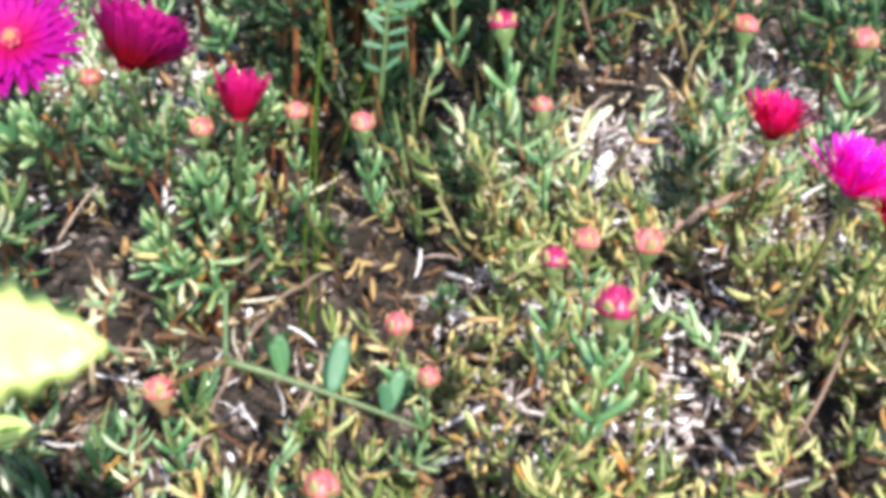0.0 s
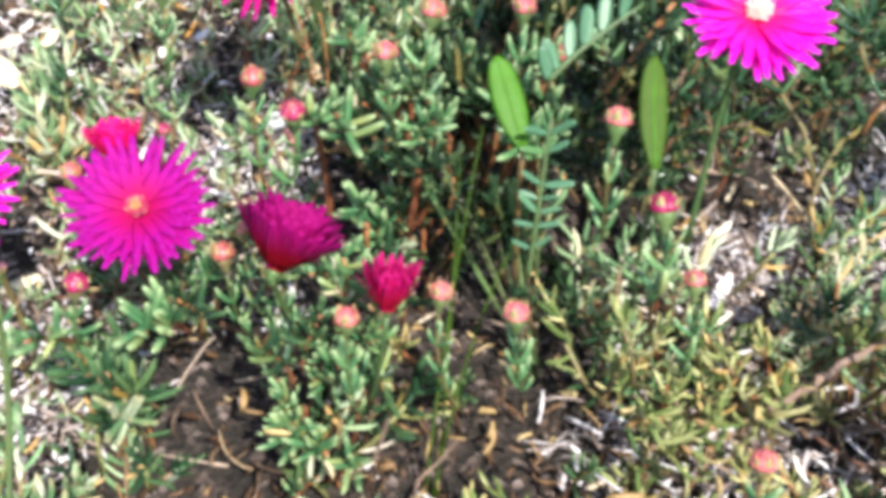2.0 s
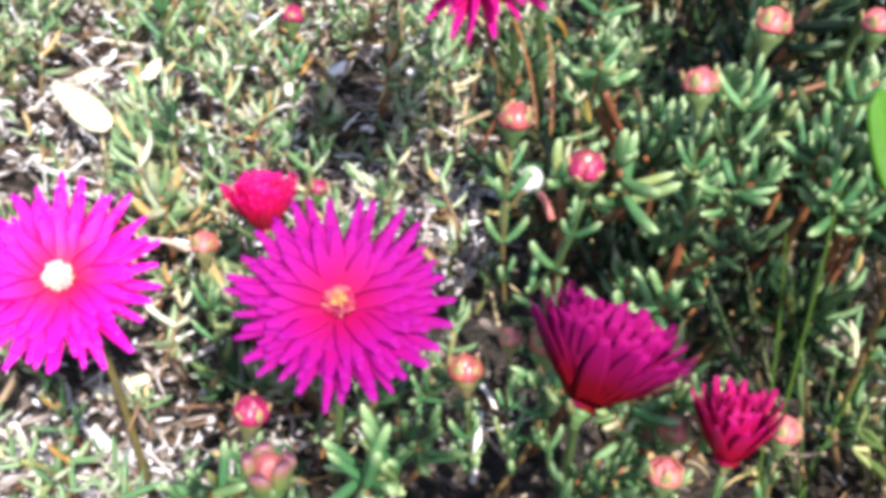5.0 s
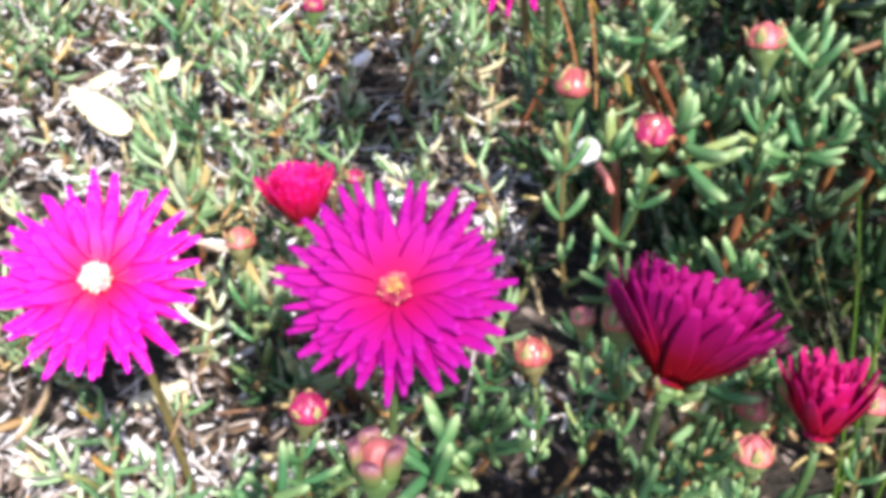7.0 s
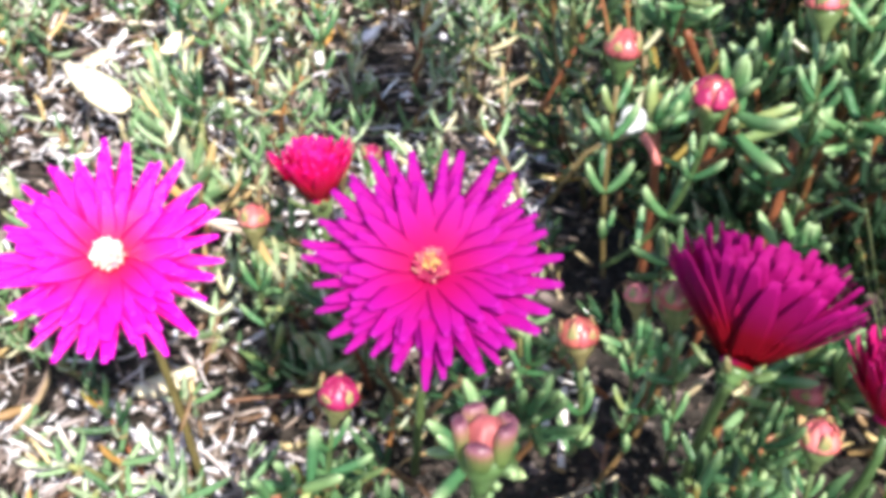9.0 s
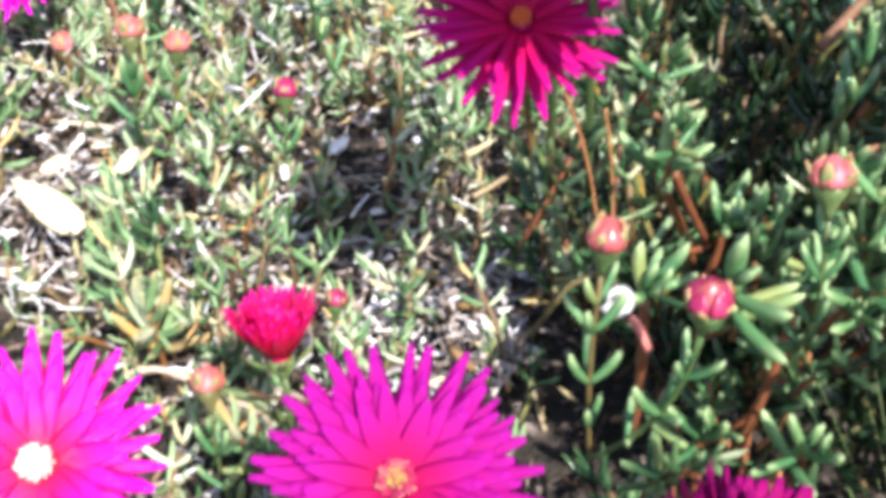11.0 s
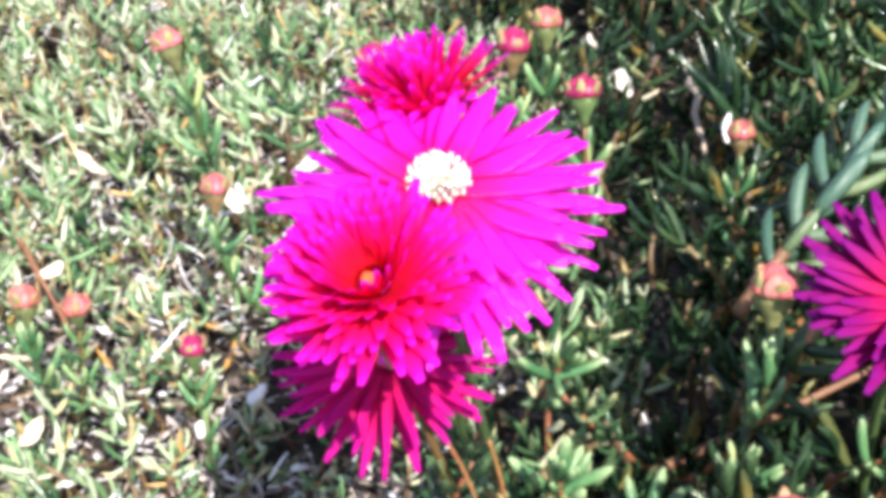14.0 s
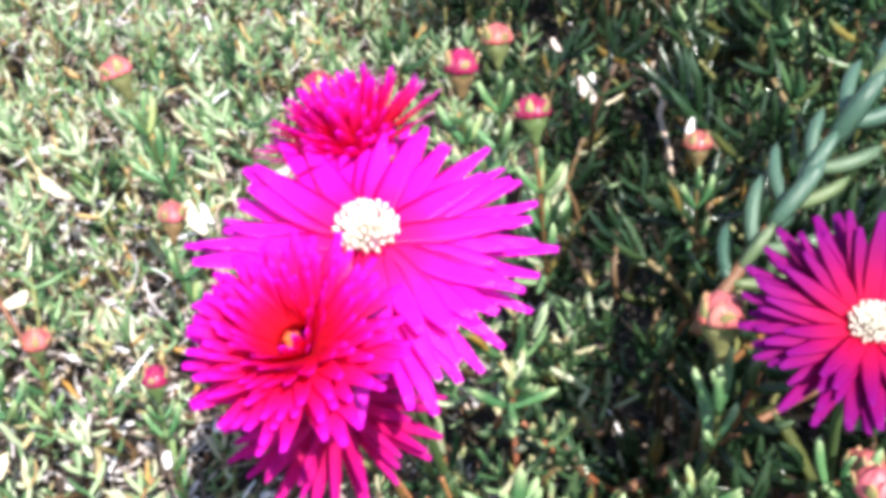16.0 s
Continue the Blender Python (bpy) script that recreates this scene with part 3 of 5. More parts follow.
SHOOTS_BEFORE = [((0.0389, 0.1320, 0.072), (0.05, -0.2, 1), 0.85), ((0.0430, 0.1300, 0.070), (0.1, -0.25, 1), 0.85), ((0.0405, 0.1280, 0.064), (-0.1, -0.25, 1), 0.85),
                 ((0.0477, 0.1523, 0.0500), (-0.20, -0.35, 0.9), 0.72), ((-0.0180, 0.1451, 0.0420), (-0.20, -0.35, 0.9), 0.80), ((0.0560, 0.1379, 0.0500), (-0.20, -0.35, 0.9), 0.77)]
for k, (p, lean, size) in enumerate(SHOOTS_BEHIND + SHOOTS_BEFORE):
    put_shoot(SHADED if p[1] > 0.195 else LUSH, k, p, lean, 37 * k, size)

TIPS = [build_shoot(400 + k, 0.0118 - 0.0006 * (k % 3), 5, 0.018 + 0.002 * k, False, ME_LEAF_TIP) for k in range(4)]
for k, (x, y, z) in enumerate([(0.0673, 0.204, 0.090), (0.0508, 0.269, 0.114), (-0.0268, 0.132, 0.080),
                               (0.0, 0.1356, 0.085), (0.0103, 0.1575, 0.082), (0.064, 0.208, 0.117), (0.070, 0.199, 0.126), (0.0513, 0.192, 0.110), (0.076, 0.189, 0.115), (0.0487, 0.232, 0.118), (0.0727, 0.191, 0.114), (0.0048, 0.143, 0.076)]):
    lean = (0.25 * math.sin(k * 2.1), -0.45 + 0.2 * math.cos(k * 1.3), 0.85)
    put_shoot(TIPS, k, (x - lean[0] * 0.008, y - lean[1] * 0.008, z - 0.010), lean, 53 * k, 0.85 + 0.08 * (k % 4))



def build_rosette(crown, foot, lean, fan, count, leaf, seed):
    """A leaf tuft that fans to one side from the bent end of a bare red-brown stem."""
    r = np.random.default_rng(seed)
    thing = empty("ice_plant_shoot", crown, frame_of(lean, 0))
    inv = thing.matrix_world.inverted()
    mid = (Vector(crown) + Vector(foot)) / 2 + Vector((0.002, 0.0, -0.002))
    line = [tuple(inv @ Vector(p)) for p in curve_points(crown, foot, mid, 8)]
    v, f = tube_geo(line, np.linspace(0.0010, 0.0013, 9) * (1 + 0.15 * np.sin(np.arange(9) * 2.4)), 7)
    part("stem", quads_mesh("stem", v, f, [M_STEM]), thing, label="bare red-brown stem")
    for k in range(count):
        az = fan + 360 * k / count + r.uniform(-14, 14)
        rise = (24, 48, 70)[k % 3] + r.uniform(-8, 8)
        ln = leaf * r.uniform(0.8, 1.15) * (0.8 if k % 3 == 2 else 1.0)
        part("leaf", ME_LEAF_TIP, thing, local(turn("Z", az) @ turn("Y", -rise), (0, 0, 0.0004 * k), (ln, ln * 1.25, ln * 1.2)))
    return tagged(thing, "bright green leaf tuft on a bent reddish stem", "plant shoot", "ice plant shoots")


build_rosette((0.05, 0.245, 0.104), (0.0655, 0.258, 0.068), (0.10, -0.25, 0.95), 20, 10, 0.0118, 501)
build_rosette((0.069, 0.25, 0.085), (0.066, 0.256, 0.055), (0.15, -0.10, 1.0), 60, 8, 0.0110, 502)
build_rosette((0.073, 0.211, 0.098), (0.07, 0.214, 0.05), (0.35, -0.30, 0.85), 0, 9, 0.0105, 503)
build_rosette((0.04, 0.203, 0.105), (0.043, 0.208, 0.06), (0.20, -0.20, 0.95), 40, 8, 0.0105, 504)

tufts = 0
while tufts < 34:
    x, y = rng.uniform(0.02, 0.115), rng.uniform(0.11, 0.25)
    top = min(mat_height(x, y) * rng.uniform(0.92, 1.12), room_over(x, y))
    if lushness(x, y) < 0.5 or bareness(x, y) > 0.4 or top < 0.05 or rng.random() < 0.6 * shaded_growth(x, y):
        continue
    lean = (rng.normal(0, 0.3), rng.normal(-0.35, 0.2), 0.9)
    put_shoot(TIPS, tufts, (x, y, top - 0.018), lean, rng.uniform(0, 360), rng.uniform(0.75, 1.1))
    v, f = tube_geo(curve_points((x, y, top - 0.016), (x + rng.normal(0, 0.006), y + 0.012, top - 0.055), (x, y + 0.004, top - 0.036), 6), 0.0009, 6)
    tagged(new("bare_stem", quads_mesh("bare_stem", v, f, [M_STEM])), "bare red-brown stem below a leaf tuft", "stem", "bare stems")
    tufts += 1


def build_branch():
    """A long blue-green shoot that leans out of the growth, with large leaves in pairs."""
    r = np.random.default_rng(150)
    foot = np.array((0.096, 0.286, 0.112))
    thing = empty("ice_plant_shoot", foot)
    line = curve_points((0, 0, 0), (0.066, 0.060, 0.032), (0.022, 0.018, 0.016), 40)
    v, f = tube_geo(line[::4], np.linspace(0.0017, 0.0011, 11), 7)
    part("stem", quads_mesh("stem", v, f, [M_BRANCH]), thing, label="orange-brown stem")
    for k in range(12):
        i = 8 + int(k * 2.8)
        d = Vector(line[min(i + 1, 40)] - line[i - 1]).normalized()
        t = np.array(frame_of(d, 90 * (k % 2) + 20))
        for side in (0, 180):
            q = t @ turn("Z", side + r.uniform(-15, 15)) @ turn("Y", -(42 + 3 * k + r.normal(0, 8)))
            ln = 0.0200 * r.uniform(0.75, 1.15) * (0.75 if k < 2 else 1.0)
            part("leaf", ME_LEAF_SLIM, thing, local(q, line[i], (ln, ln * 1.35, ln * 1.2)))
    tagged(thing, "large blue-green ice plant shoot with long leaves", "plant shoot", "ice plant shoots")


build_branch()
put_shoot(THIN, 1, (0.0530, 0.0327, 0.1020), (0.1, -0.3, 1), 30, 0.7)
done = 68
while done < 290:
    x, y = rng.uniform(-0.13, 0.29), rng.uniform(0.01, 0.36)
    if rng.random() < max(bareness(x, y) * 0.93, 1 - clump(x, y), 0.93 * (0.085 < x < 0.165 and y > 0.22)):
        continue
    lush = lushness(x, y)
    dry = sunburn(x, y)
    big = rng.random() < (0.15 + 0.75 * lush) * (1 - 0.6 * dry)
    top = min(mat_height(x, y) * rng.uniform(0.5, 1.1), room_over(x, y) - 0.006)
    if top < 0.02:
        continue
    in_shade = rng.random() < shaded_growth(x, y)
    big = big or in_shade
    kinds = (SHADED if in_shade else LUSH) if big else (DRIED if rng.random() < dry else THIN)
    k = int(rng.integers(5))
    tall = (0.030 + 0.004 * k) if big else (0.020 + 0.003 * k)
    lean = (rng.normal(0, 0.32), rng.normal(-0.12, 0.32), 1)
    put_shoot(kinds, k, (x, y, max(soil_height(x, y) - 0.002, top - tall)), lean, rng.uniform(0, 360), rng.uniform(0.8, 1.15) if big or y < 0.27 else rng.uniform(0.85, 1.35))
    done += 1


def shoot_mass(name, label, count, area, mat, seed, leaf, keep, shape=None):
    """Many shoots in one mesh."""
    r = np.random.default_rng(seed)
    leaf_v, leaf_f = shape or (LEAF_V_LOW, LEAF_F_LOW)
    plans = [shoot_plan(r, leaf * r.uniform(0.8, 1.2), int(r.integers(4, 7)), r.uniform(0.018, 0.045)) for _ in range(24)]
    vs, fs, ix, run, base = [], [], [], [], 0
    made = 0
    while made < count:
        x, y = r.uniform(area[0], area[1]), r.uniform(area[2], area[3])
        if r.random() > keep(x, y):
            continue
        made += 1
        room = room_over(x, y)
        if room < 0.022:
            continue
        stem, leaves = plans[int(r.integers(24))]
        tall = stem[-1, 2]
        top = min(mat_height(x, y) * r.uniform(0.35, 1.08), room - 0.006)
        foot = np.array([x, y, max(soil_height(x, y) - 0.003, top - tall)])
        turned = np.array(frame_of((r.normal(0, 0.4), r.normal(-0.08, 0.4), 1), r.uniform(0, 360)))
        size = r.uniform(0.62, 1.35)
        v, f = tube_geo(stem[::2] * size, 0.0009, 4)
        vs.append(v @ turned.T + foot)
        fs.append(f + base)
        ix.append(np.ones(len(f)))
        run.append(np.zeros(len(v)))
        base += len(v)
        for t, at, q in leaves:
            v = (leaf_v * q @ t.T + at) * size
            vs.append(v @ turned.T + foot)
            fs.append(leaf_f + base)
            ix.append(np.zeros(len(leaf_f)))
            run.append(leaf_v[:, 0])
            base += len(v)
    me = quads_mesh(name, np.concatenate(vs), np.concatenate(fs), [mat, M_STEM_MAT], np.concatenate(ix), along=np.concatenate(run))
    tagged(new(name, me), label, "ground cover", kind="stuff")


def in_sight(x, y):
    return 1.0 if (-0.13 - 0.22 * max(0, y) < x < 0.30 + 0.1 * max(0, y)) else 0.05


shoot_mass("ground_cover_fresh", "green mass of fleshy ice plant shoots", 760, (-0.1, 0.30, -0.02, 1.05), M_LEAF_MAT, 31, 0.0122,
           lambda x, y: clump(x, y) * (1 - bareness(x, y)) * (0.04 + 0.96 * lushness(x, y)) * in_sight(x, y) * (1 - shaded_growth(x, y)) * (1 - 0.55 * sunburn(x, y)))
# Shade is painted into this mass by its darker leaf colour.
shoot_mass("ground_cover_old", "mass of ice plant shoots with shade put into their dark olive", 1750, (0.05, 0.55, 0.2, 1.05), M_LEAF_SHADED_MAT, 34, 0.0138,
           lambda x, y: max(0.85, clump(x, y)) * (1 - bareness(x, y)) * lushness(x, y) * in_sight(x, y) * shaded_growth(x, y))
shoot_mass("ground_cover_thin", "thin sunlit mat of pale green ice plant shoots", 3000, (-0.55, 0.45, -0.05, 1.05), M_LEAF_PALE_MAT, 32, 0.0094,
           lambda x, y: max(0.3, clump(x, y)) * (1 - 0.9 * bareness(x, y)) * (1 - 0.9 * lushness(x, y)) * in_sight(x, y) * (1 - 0.85 * sunburn(x, y)))
shoot_mass("ground_cover_dry", "loose yellowing mat of sun-dried ice plant shoots", 620, (0.03, 0.32, -0.05, 0.25), M_LEAF_DRY_MAT, 35, 0.0096,
           lambda x, y: max(0.2, clump(x, y)) * (1 - 0.9 * bareness(x, y)) * sunburn(x, y) * (1 - 0.6 * lushness(x, y)))


def outside(x, y):
    if in_sight(x, y) == 1.0 and -0.03 < y < 0.98:
        return 0.0
    far = math.hypot(x - 0.06, y - 0.4)
    return max(0.0, 1 - far / 1.5) ** 1.6


shoot_mass("ground_cover_beyond", "loose mat of ice plant shoots round about", 1900, (-1.4, 1.5, -1.1, 1.9), M_LEAF_PALE_MAT, 33, 0.021, outside,
           blade_geo(1.0, 0.24, 0.2, 0.6, 2, 3, 0.7, 0.04, 0.45, 1.2, False))


# ---------------------------------------------------------------- litter
# where pale litter lies thick: x, y, half widths
PALE = [(0.275, 0.280, 0.030, 0.035), (0.215, 0.258, 0.035, 0.018), (-0.03, 0.315, 0.06, 0.035), (-0.08, 0.185, 0.06, 0.05), (-0.085, 0.180, 0.045, 0.035), (0.005, 0.295, 0.03, 0.025), (0.22, 0.225, 0.06, 0.05), (0.18, 0.095, 0.045, 0.035), (-0.06, 0.15, 0.03, 0.035), (0.10, 0.11, 0.03, 0.02), (0.20, 0.14, 0.05, 0.05), (0.28, 0.19, 0.05, 0.05), (0.16, 0.15, 0.04, 0.03), (-0.10, 0.36, 0.06, 0.06), (-0.12, 0.47, 0.08, 0.07), (0.03, 0.06, 0.05, 0.04), (0.17, 0.10, 0.04, 0.03)]
DARK = [(0.014, 0.284, 0.024, 0.022), (-0.006, 0.262, 0.022, 0.014), (-0.030, 0.170, 0.024, 0.022), (-0.012, 0.150, 0.024, 0.024), (0.126, 0.266, 0.024, 0.03), (0.012, 0.158, 0.026, 0.026), (-0.02, 0.352, 0.022, 0.016), (0.125, 0.47, 0.05, 0.09), (0.045, 0.25, 0.03, 0.04), (0.080, 0.19, 0.04, 0.03), (0.10, 0.165, 0.03, 0.03), (0.19, 0.285, 0.03, 0.02), (0.30, 0.39, 0.06, 0.05), (0.245, 0.075, 0.05, 0.03), (0.01, 0.185, 0.04, 0.02), (0.10, 0.10, 0.03, 0.02)]


def paleness(x, y):
    for bx, by, rx, ry in DARK:
        if ((x - bx) / rx) ** 2 + ((y - by) / ry) ** 2 < 1:
            return 0.03
    for bx, by, rx, ry in PALE:
        if ((x - bx) / rx) ** 2 + ((y - by) / ry) ** 2 < 1:
            return 1.0
    return 0.85 if x < 0.03 and y > 0.2 else 0.26


def litter(count, seed):
    """Chips, grit and short dry straws on the soil, in one mesh."""
    r = np.random.default_rng(seed)
    vs, fs, base = [], [], 0
    for _ in range(count):
        x, y = r.uniform(-0.45, 0.45), r.uniform(-0.05, 0.95)
        if r.random() > in_sight(x, y) * paleness(x, y):
            continue
        kind = r.random()
        z = soil_height(x, y) + r.uniform(0, 0.006) + (r.uniform(0, 0.04) if x < 0.005 and y > 0.23 and r.random() < 0.5 else 0)
        if kind < 0.76:
            q = 0.0006 + 0.0023 * r.random() ** 1.8
            v, f = blade_geo(q * r.uniform(1.0, 2.4), q, q * r.uniform(0.2, 0.7), r.uniform(-0.9, 0.9), 2, 4, r.uniform(0.3, 1.0), r.uniform(0.2, 0.9), 0.5)
            v = v + r.normal(0, q * 0.10, v.shape)
        else:
            ln = 0.004 + 0.020 * r.random() ** 1.6
            v, f = blade_geo(ln, r.uniform(0.0004, 0.0014), 0.0006, r.uniform(-1.6, 1.6), 5, 4, 0.8, 0.6, 0.5)
            z += r.uniform(0, 0.016)
        t = turn("Z", r.uniform(0, 360)) @ turn("Y", r.normal(0, 22)) @ turn("X", r.uniform(0, 180))
        vs.append(v @ t.T + (x, y, z))
        fs.append(f + base)
        base += len(v)
    me = quads_mesh("leaf_litter", np.concatenate(vs), np.concatenate(fs), [M_LITTER])
    tagged(new("leaf_litter", me), "dry grey and pale plant litter on the soil", "litter", kind="stuff")


litter(64000, 41)


def debris(count, seed):
    """Curled brown dead leaves caught low in the growth, in one mesh."""
    r = np.random.default_rng(seed)
    vs, fs, base = [], [], 0
    for _ in range(count):
        x, y = r.uniform(-0.25, 0.36), r.uniform(0.0, 0.62)
        if r.random() > in_sight(x, y) * (1.0 if dryness(x, y) > 0.3 else (0.45 if y < 0.28 and x > 0.0 else 0.22)) * (1 - 0.8 * shaded_growth(x, y)):
            continue
        ln = r.uniform(0.004, 0.012)
        v, f = blade_geo(ln, ln * r.uniform(0.10, 0.34), ln * 0.06, r.uniform(-2.2, 2.2), 4, 4, 0.6, 0.2, 0.5)
        t = turn("Z", r.uniform(0, 360)) @ turn("Y", r.normal(0, 30)) @ turn("X", r.uniform(0, 180))
        vs.append(v @ t.T + (x, y, soil_height(x, y) + r.uniform(0.001, 0.010) + 0.045 * r.random() ** 2.5))
        fs.append(f + base)
        base += len(v)
    me = quads_mesh("dead_leaves", np.concatenate(vs), np.concatenate(fs), [M_DEBRIS])
    tagged(new("dead_leaves", me), "curled brown dead leaves low among the shoots", "dead leaves", kind="stuff")


debris(7600, 43)


def pale_straw(count, seed):
    """Bleached straws and flakes heaped where the litter lies thick, in one mesh."""
    r = np.random.default_rng(seed)
    vs, fs, base = [], [], 0
    for _ in range(count):
        bx, by, rx, ry = PALE[int(r.integers(len(PALE)))]
        if by < 0.17 and (-0.05 < bx < 0.15 or r.random() < 0.5):
            continue
        a, q = r.uniform(0, 2 * math.pi), math.sqrt(r.random())
        x, y = bx + rx * q * math.cos(a), by + ry * q * math.sin(a)
        if r.random() < 0.6:
            ln = 0.005 + 0.015 * r.random() ** 1.5
            v, f = blade_geo(ln, r.uniform(0.0008, 0.0022), 0.0007, r.uniform(-1.2, 1.2), 3, 4, 0.8, 0.5, 0.5)
        else:
            ln = r.uniform(0.002, 0.0048)
            v, f = blade_geo(ln, ln * r.uniform(0.4, 0.8), 0.0007, r.uniform(-1.5, 1.5), 3, 4, 0.5, 0.3, 0.5)
            v = v + r.normal(0, ln * 0.05, v.shape)
        t = turn("Z", r.uniform(0, 360)) @ turn("Y", r.normal(0, 20)) @ turn("X", r.normal(0, 40))
        vs.append(v @ t.T + (x, y, soil_height(x, y) + r.uniform(0.003, 0.015)))
        fs.append(f + base)
        base += len(v)
    me = quads_mesh("pale_straw_litter", np.concatenate(vs), np.concatenate(fs), [M_LITTER_PALE])
    tagged(new("pale_straw_litter", me), "bleached white straw and flakes heaped on the soil", "litter", kind="stuff")


pale_straw(5600, 47)


# ---------------------------------------------------------------- flowers
PETALS = [blade_geo(1.0, 0.140, 0.007, 0.16, 9, 6, 0.80, 0.30, 0.40, 0.5, True, 1.15), blade_geo(1.0, 0.128, 0.007, 0.04, 9, 6, 0.80, 0.28, 0.44, 0.5, True, 1.1), blade_geo(1.0, 0.145, 0.007, 0.26, 9, 6, 0.78, 0.32, 0.40, 0.5, True, 1.2)]
ME_PETALS = {m.name: [quads_mesh("petal", v, f, [m]) for v, f in PETALS] for m in (M_PETAL, M_PETAL_RED, M_PETAL_PURPLE_SHADED, M_PETAL_DEEP, M_PETAL_CRIMSON, M_PETAL_MID, M_PETAL_WINE, M_PETAL_VIOLET_SHADE, M_PETAL_PINK)}


def stamen_mesh(r, count, radius, height, mats):
    vs, fs, ix, base = [], [], [], 0
    for k in range(count):
        q = radius * math.sqrt((k + 0.5) / count)
        a = k * 2.39996
        foot = np.array([q * 0.6 * math.cos(a), q * 0.6 * math.sin(a), 0])
        head = np.array([q * 1.25 * math.cos(a), q * 1.25 * math.sin(a), height * r.uniform(0.7, 1.15) * (1 - 0.45 * (q / radius) ** 2)])
        v, f = tube_geo([foot, (foot + head) / 2 + (0, 0, height * 0.1), head], [0.00022, 0.0002, 0.00018], 4)
        vs.append(v), fs.append(f + base), ix.append(np.zeros(len(f)))
        base += len(v)
        v, f = tube_geo([head - (0, 0, 0.0003), head + (0, 0, 0.0003), head + (0, 0, 0.0009)], [0.00022, 0.00034, 0.00018], 5)
        vs.append(v), fs.append(f + base), ix.append(np.full(len(f), 1 if q < 0.5 * radius else len(mats) - 1))
        base += len(v)
    return quads_mesh("stamens", np.concatenate(vs), np.concatenate(fs), mats, np.concatenate(ix))


def build_flower(label, centre, normal, reach, low, high, count, seed, tone=None, white=True, foot=None, spin=0.0, ragged=6.0, whorls=3, brush=0.003, broad=1.0, cup=1.0, bend=None, shrink=0.06):
    """An ice plant flower: whorls of narrow petals that rise from low to high degrees over the flower's plane, each whorl shorter than the one outside it by shrink, stamens, calyx and stalk."""
    tone = tone or M_PETAL
    r = np.random.default_rng(seed)
    thing = empty("ice_plant_flower", centre, frame_of(normal, spin))
    for w in range(whorls):
        rise = low + (high - low) * w / max(1, whorls - 1)
        n = count - 2 * w
        for k in range(n):
            az = 360 * (k + 0.5 * (w % 2)) / n + r.uniform(-ragged, ragged) * 0.6
            size = reach * r.uniform(0.88, 1.05) * (1 - shrink * w)
            t = turn("Z", az) @ turn("Y", -(rise + r.normal(0, ragged * 0.45))) @ turn("X", r.normal(0, 2.6))
            off = np.array([0.0022 * math.cos(radians(az)), 0.0022 * math.sin(radians(az)), 0.0004 * w])
            part("petal", ME_PETALS[tone.name][int(r.integers(3))], thing, local(t, off, (size, size * broad * (1 + max(0, shrink - 0.06) * 4 * w) * r.uniform(0.85, 1.15), size)))
    if not brush:
        for k in range(12):
            az = 30 * k + r.uniform(-9, 9)
            t = turn("Z", az) @ turn("Y", -(80 + r.normal(0, 5)))
            off = (0.0017 * math.cos(radians(az)), 0.0017 * math.sin(radians(az)), 0.0008)
            size = reach * r.uniform(0.45, 0.62)
            part("petal", ME_PETALS["petal_deep"][0], thing, local(t, off, (size, size * 2.2, size)))
    if brush:
        me = stamen_mesh(r, int(26 + brush * 14000), brush, brush * 0.8 + 0.0022, [M_STAMEN] * 2 if white else ([M_STAMEN_ORANGE] * 2 if tone in (M_PETAL_RED, M_PETAL_WINE) else [M_STAMEN_PINK, M_STAMEN_YELLOW, M_STAMEN_PINK]))
        part("stamen_brush", me, thing, local(None, (0, 0, 0.0006)), "pale cream stamens" if white else "yellow-orange stamens")
    v, f = round_geo([(-0.0008, 0.0026), (0.0004, 0.0025), (0.0010, 0.0017)], 10)
    part("heart", quads_mesh("heart", v, f, [ME_PETALS[tone.name][0].materials[0]]), thing, label="crimson heart of the flower")
    rings = []
    for z, q in ((-0.0075 * cup, 0.0009), (-0.0062 * cup, 0.0022 * cup), (-0.0040 * cup, 0.0037 * cup), (-0.0018, 0.0040 * cup), (-0.0008, 0.0034 * cup)):
        a = np.arange(10) * 2 * np.pi / 10
        rings.append(np.stack([q * np.cos(a), q * np.sin(a), np.full(10, z)], 1))
    v, f = rings_geo(rings)
    calyx = part("calyx", quads_mesh("calyx", v, f, [M_SEPAL]), thing, label="green and reddish calyx")
    for k in range(5):
        v, f = blade_geo(r.uniform(0.006, 0.009) * cup, 0.0030 * cup, 0.0012, 0.4, 4, 5, 0.8, 0.2, 0.4)
        t = turn("Z", 72 * k + 10) @ turn("Y", -max(5, low - 12))
        part("sepal", quads_mesh("sepal", v, f, [M_SEPAL]), calyx, local(t, (0.0036 * math.cos(radians(72 * k + 10)), 0.0036 * math.sin(radians(72 * k + 10)), -0.002)))
    # stalk, in the flower's own axes
    inv = thing.matrix_world.inverted()
    c = Vector(centre)
    base = c - Vector(normal).normalized() * 0.007 * cup
    if foot is None:
        foot = (c.x - normal[0] * 0.02 + r.normal(0, 0.006), c.y + 0.012 + r.normal(0, 0.006), max(0.0, c.z - r.uniform(0.06, 0.09)))
    bend = bend or base - Vector(normal).normalized() * 0.022
    line = [tuple(inv @ Vector(p)) for p in curve_points(base, foot, bend, 9)]
    v, f = tube_geo(line, np.linspace(0.0009, 0.0011, 10), 7)
    part("stalk", quads_mesh("stalk", v, f, [M_STALK]), thing, label="green stalk turning reddish")
    return tagged(thing, label, "flower", "ice plant flowers")


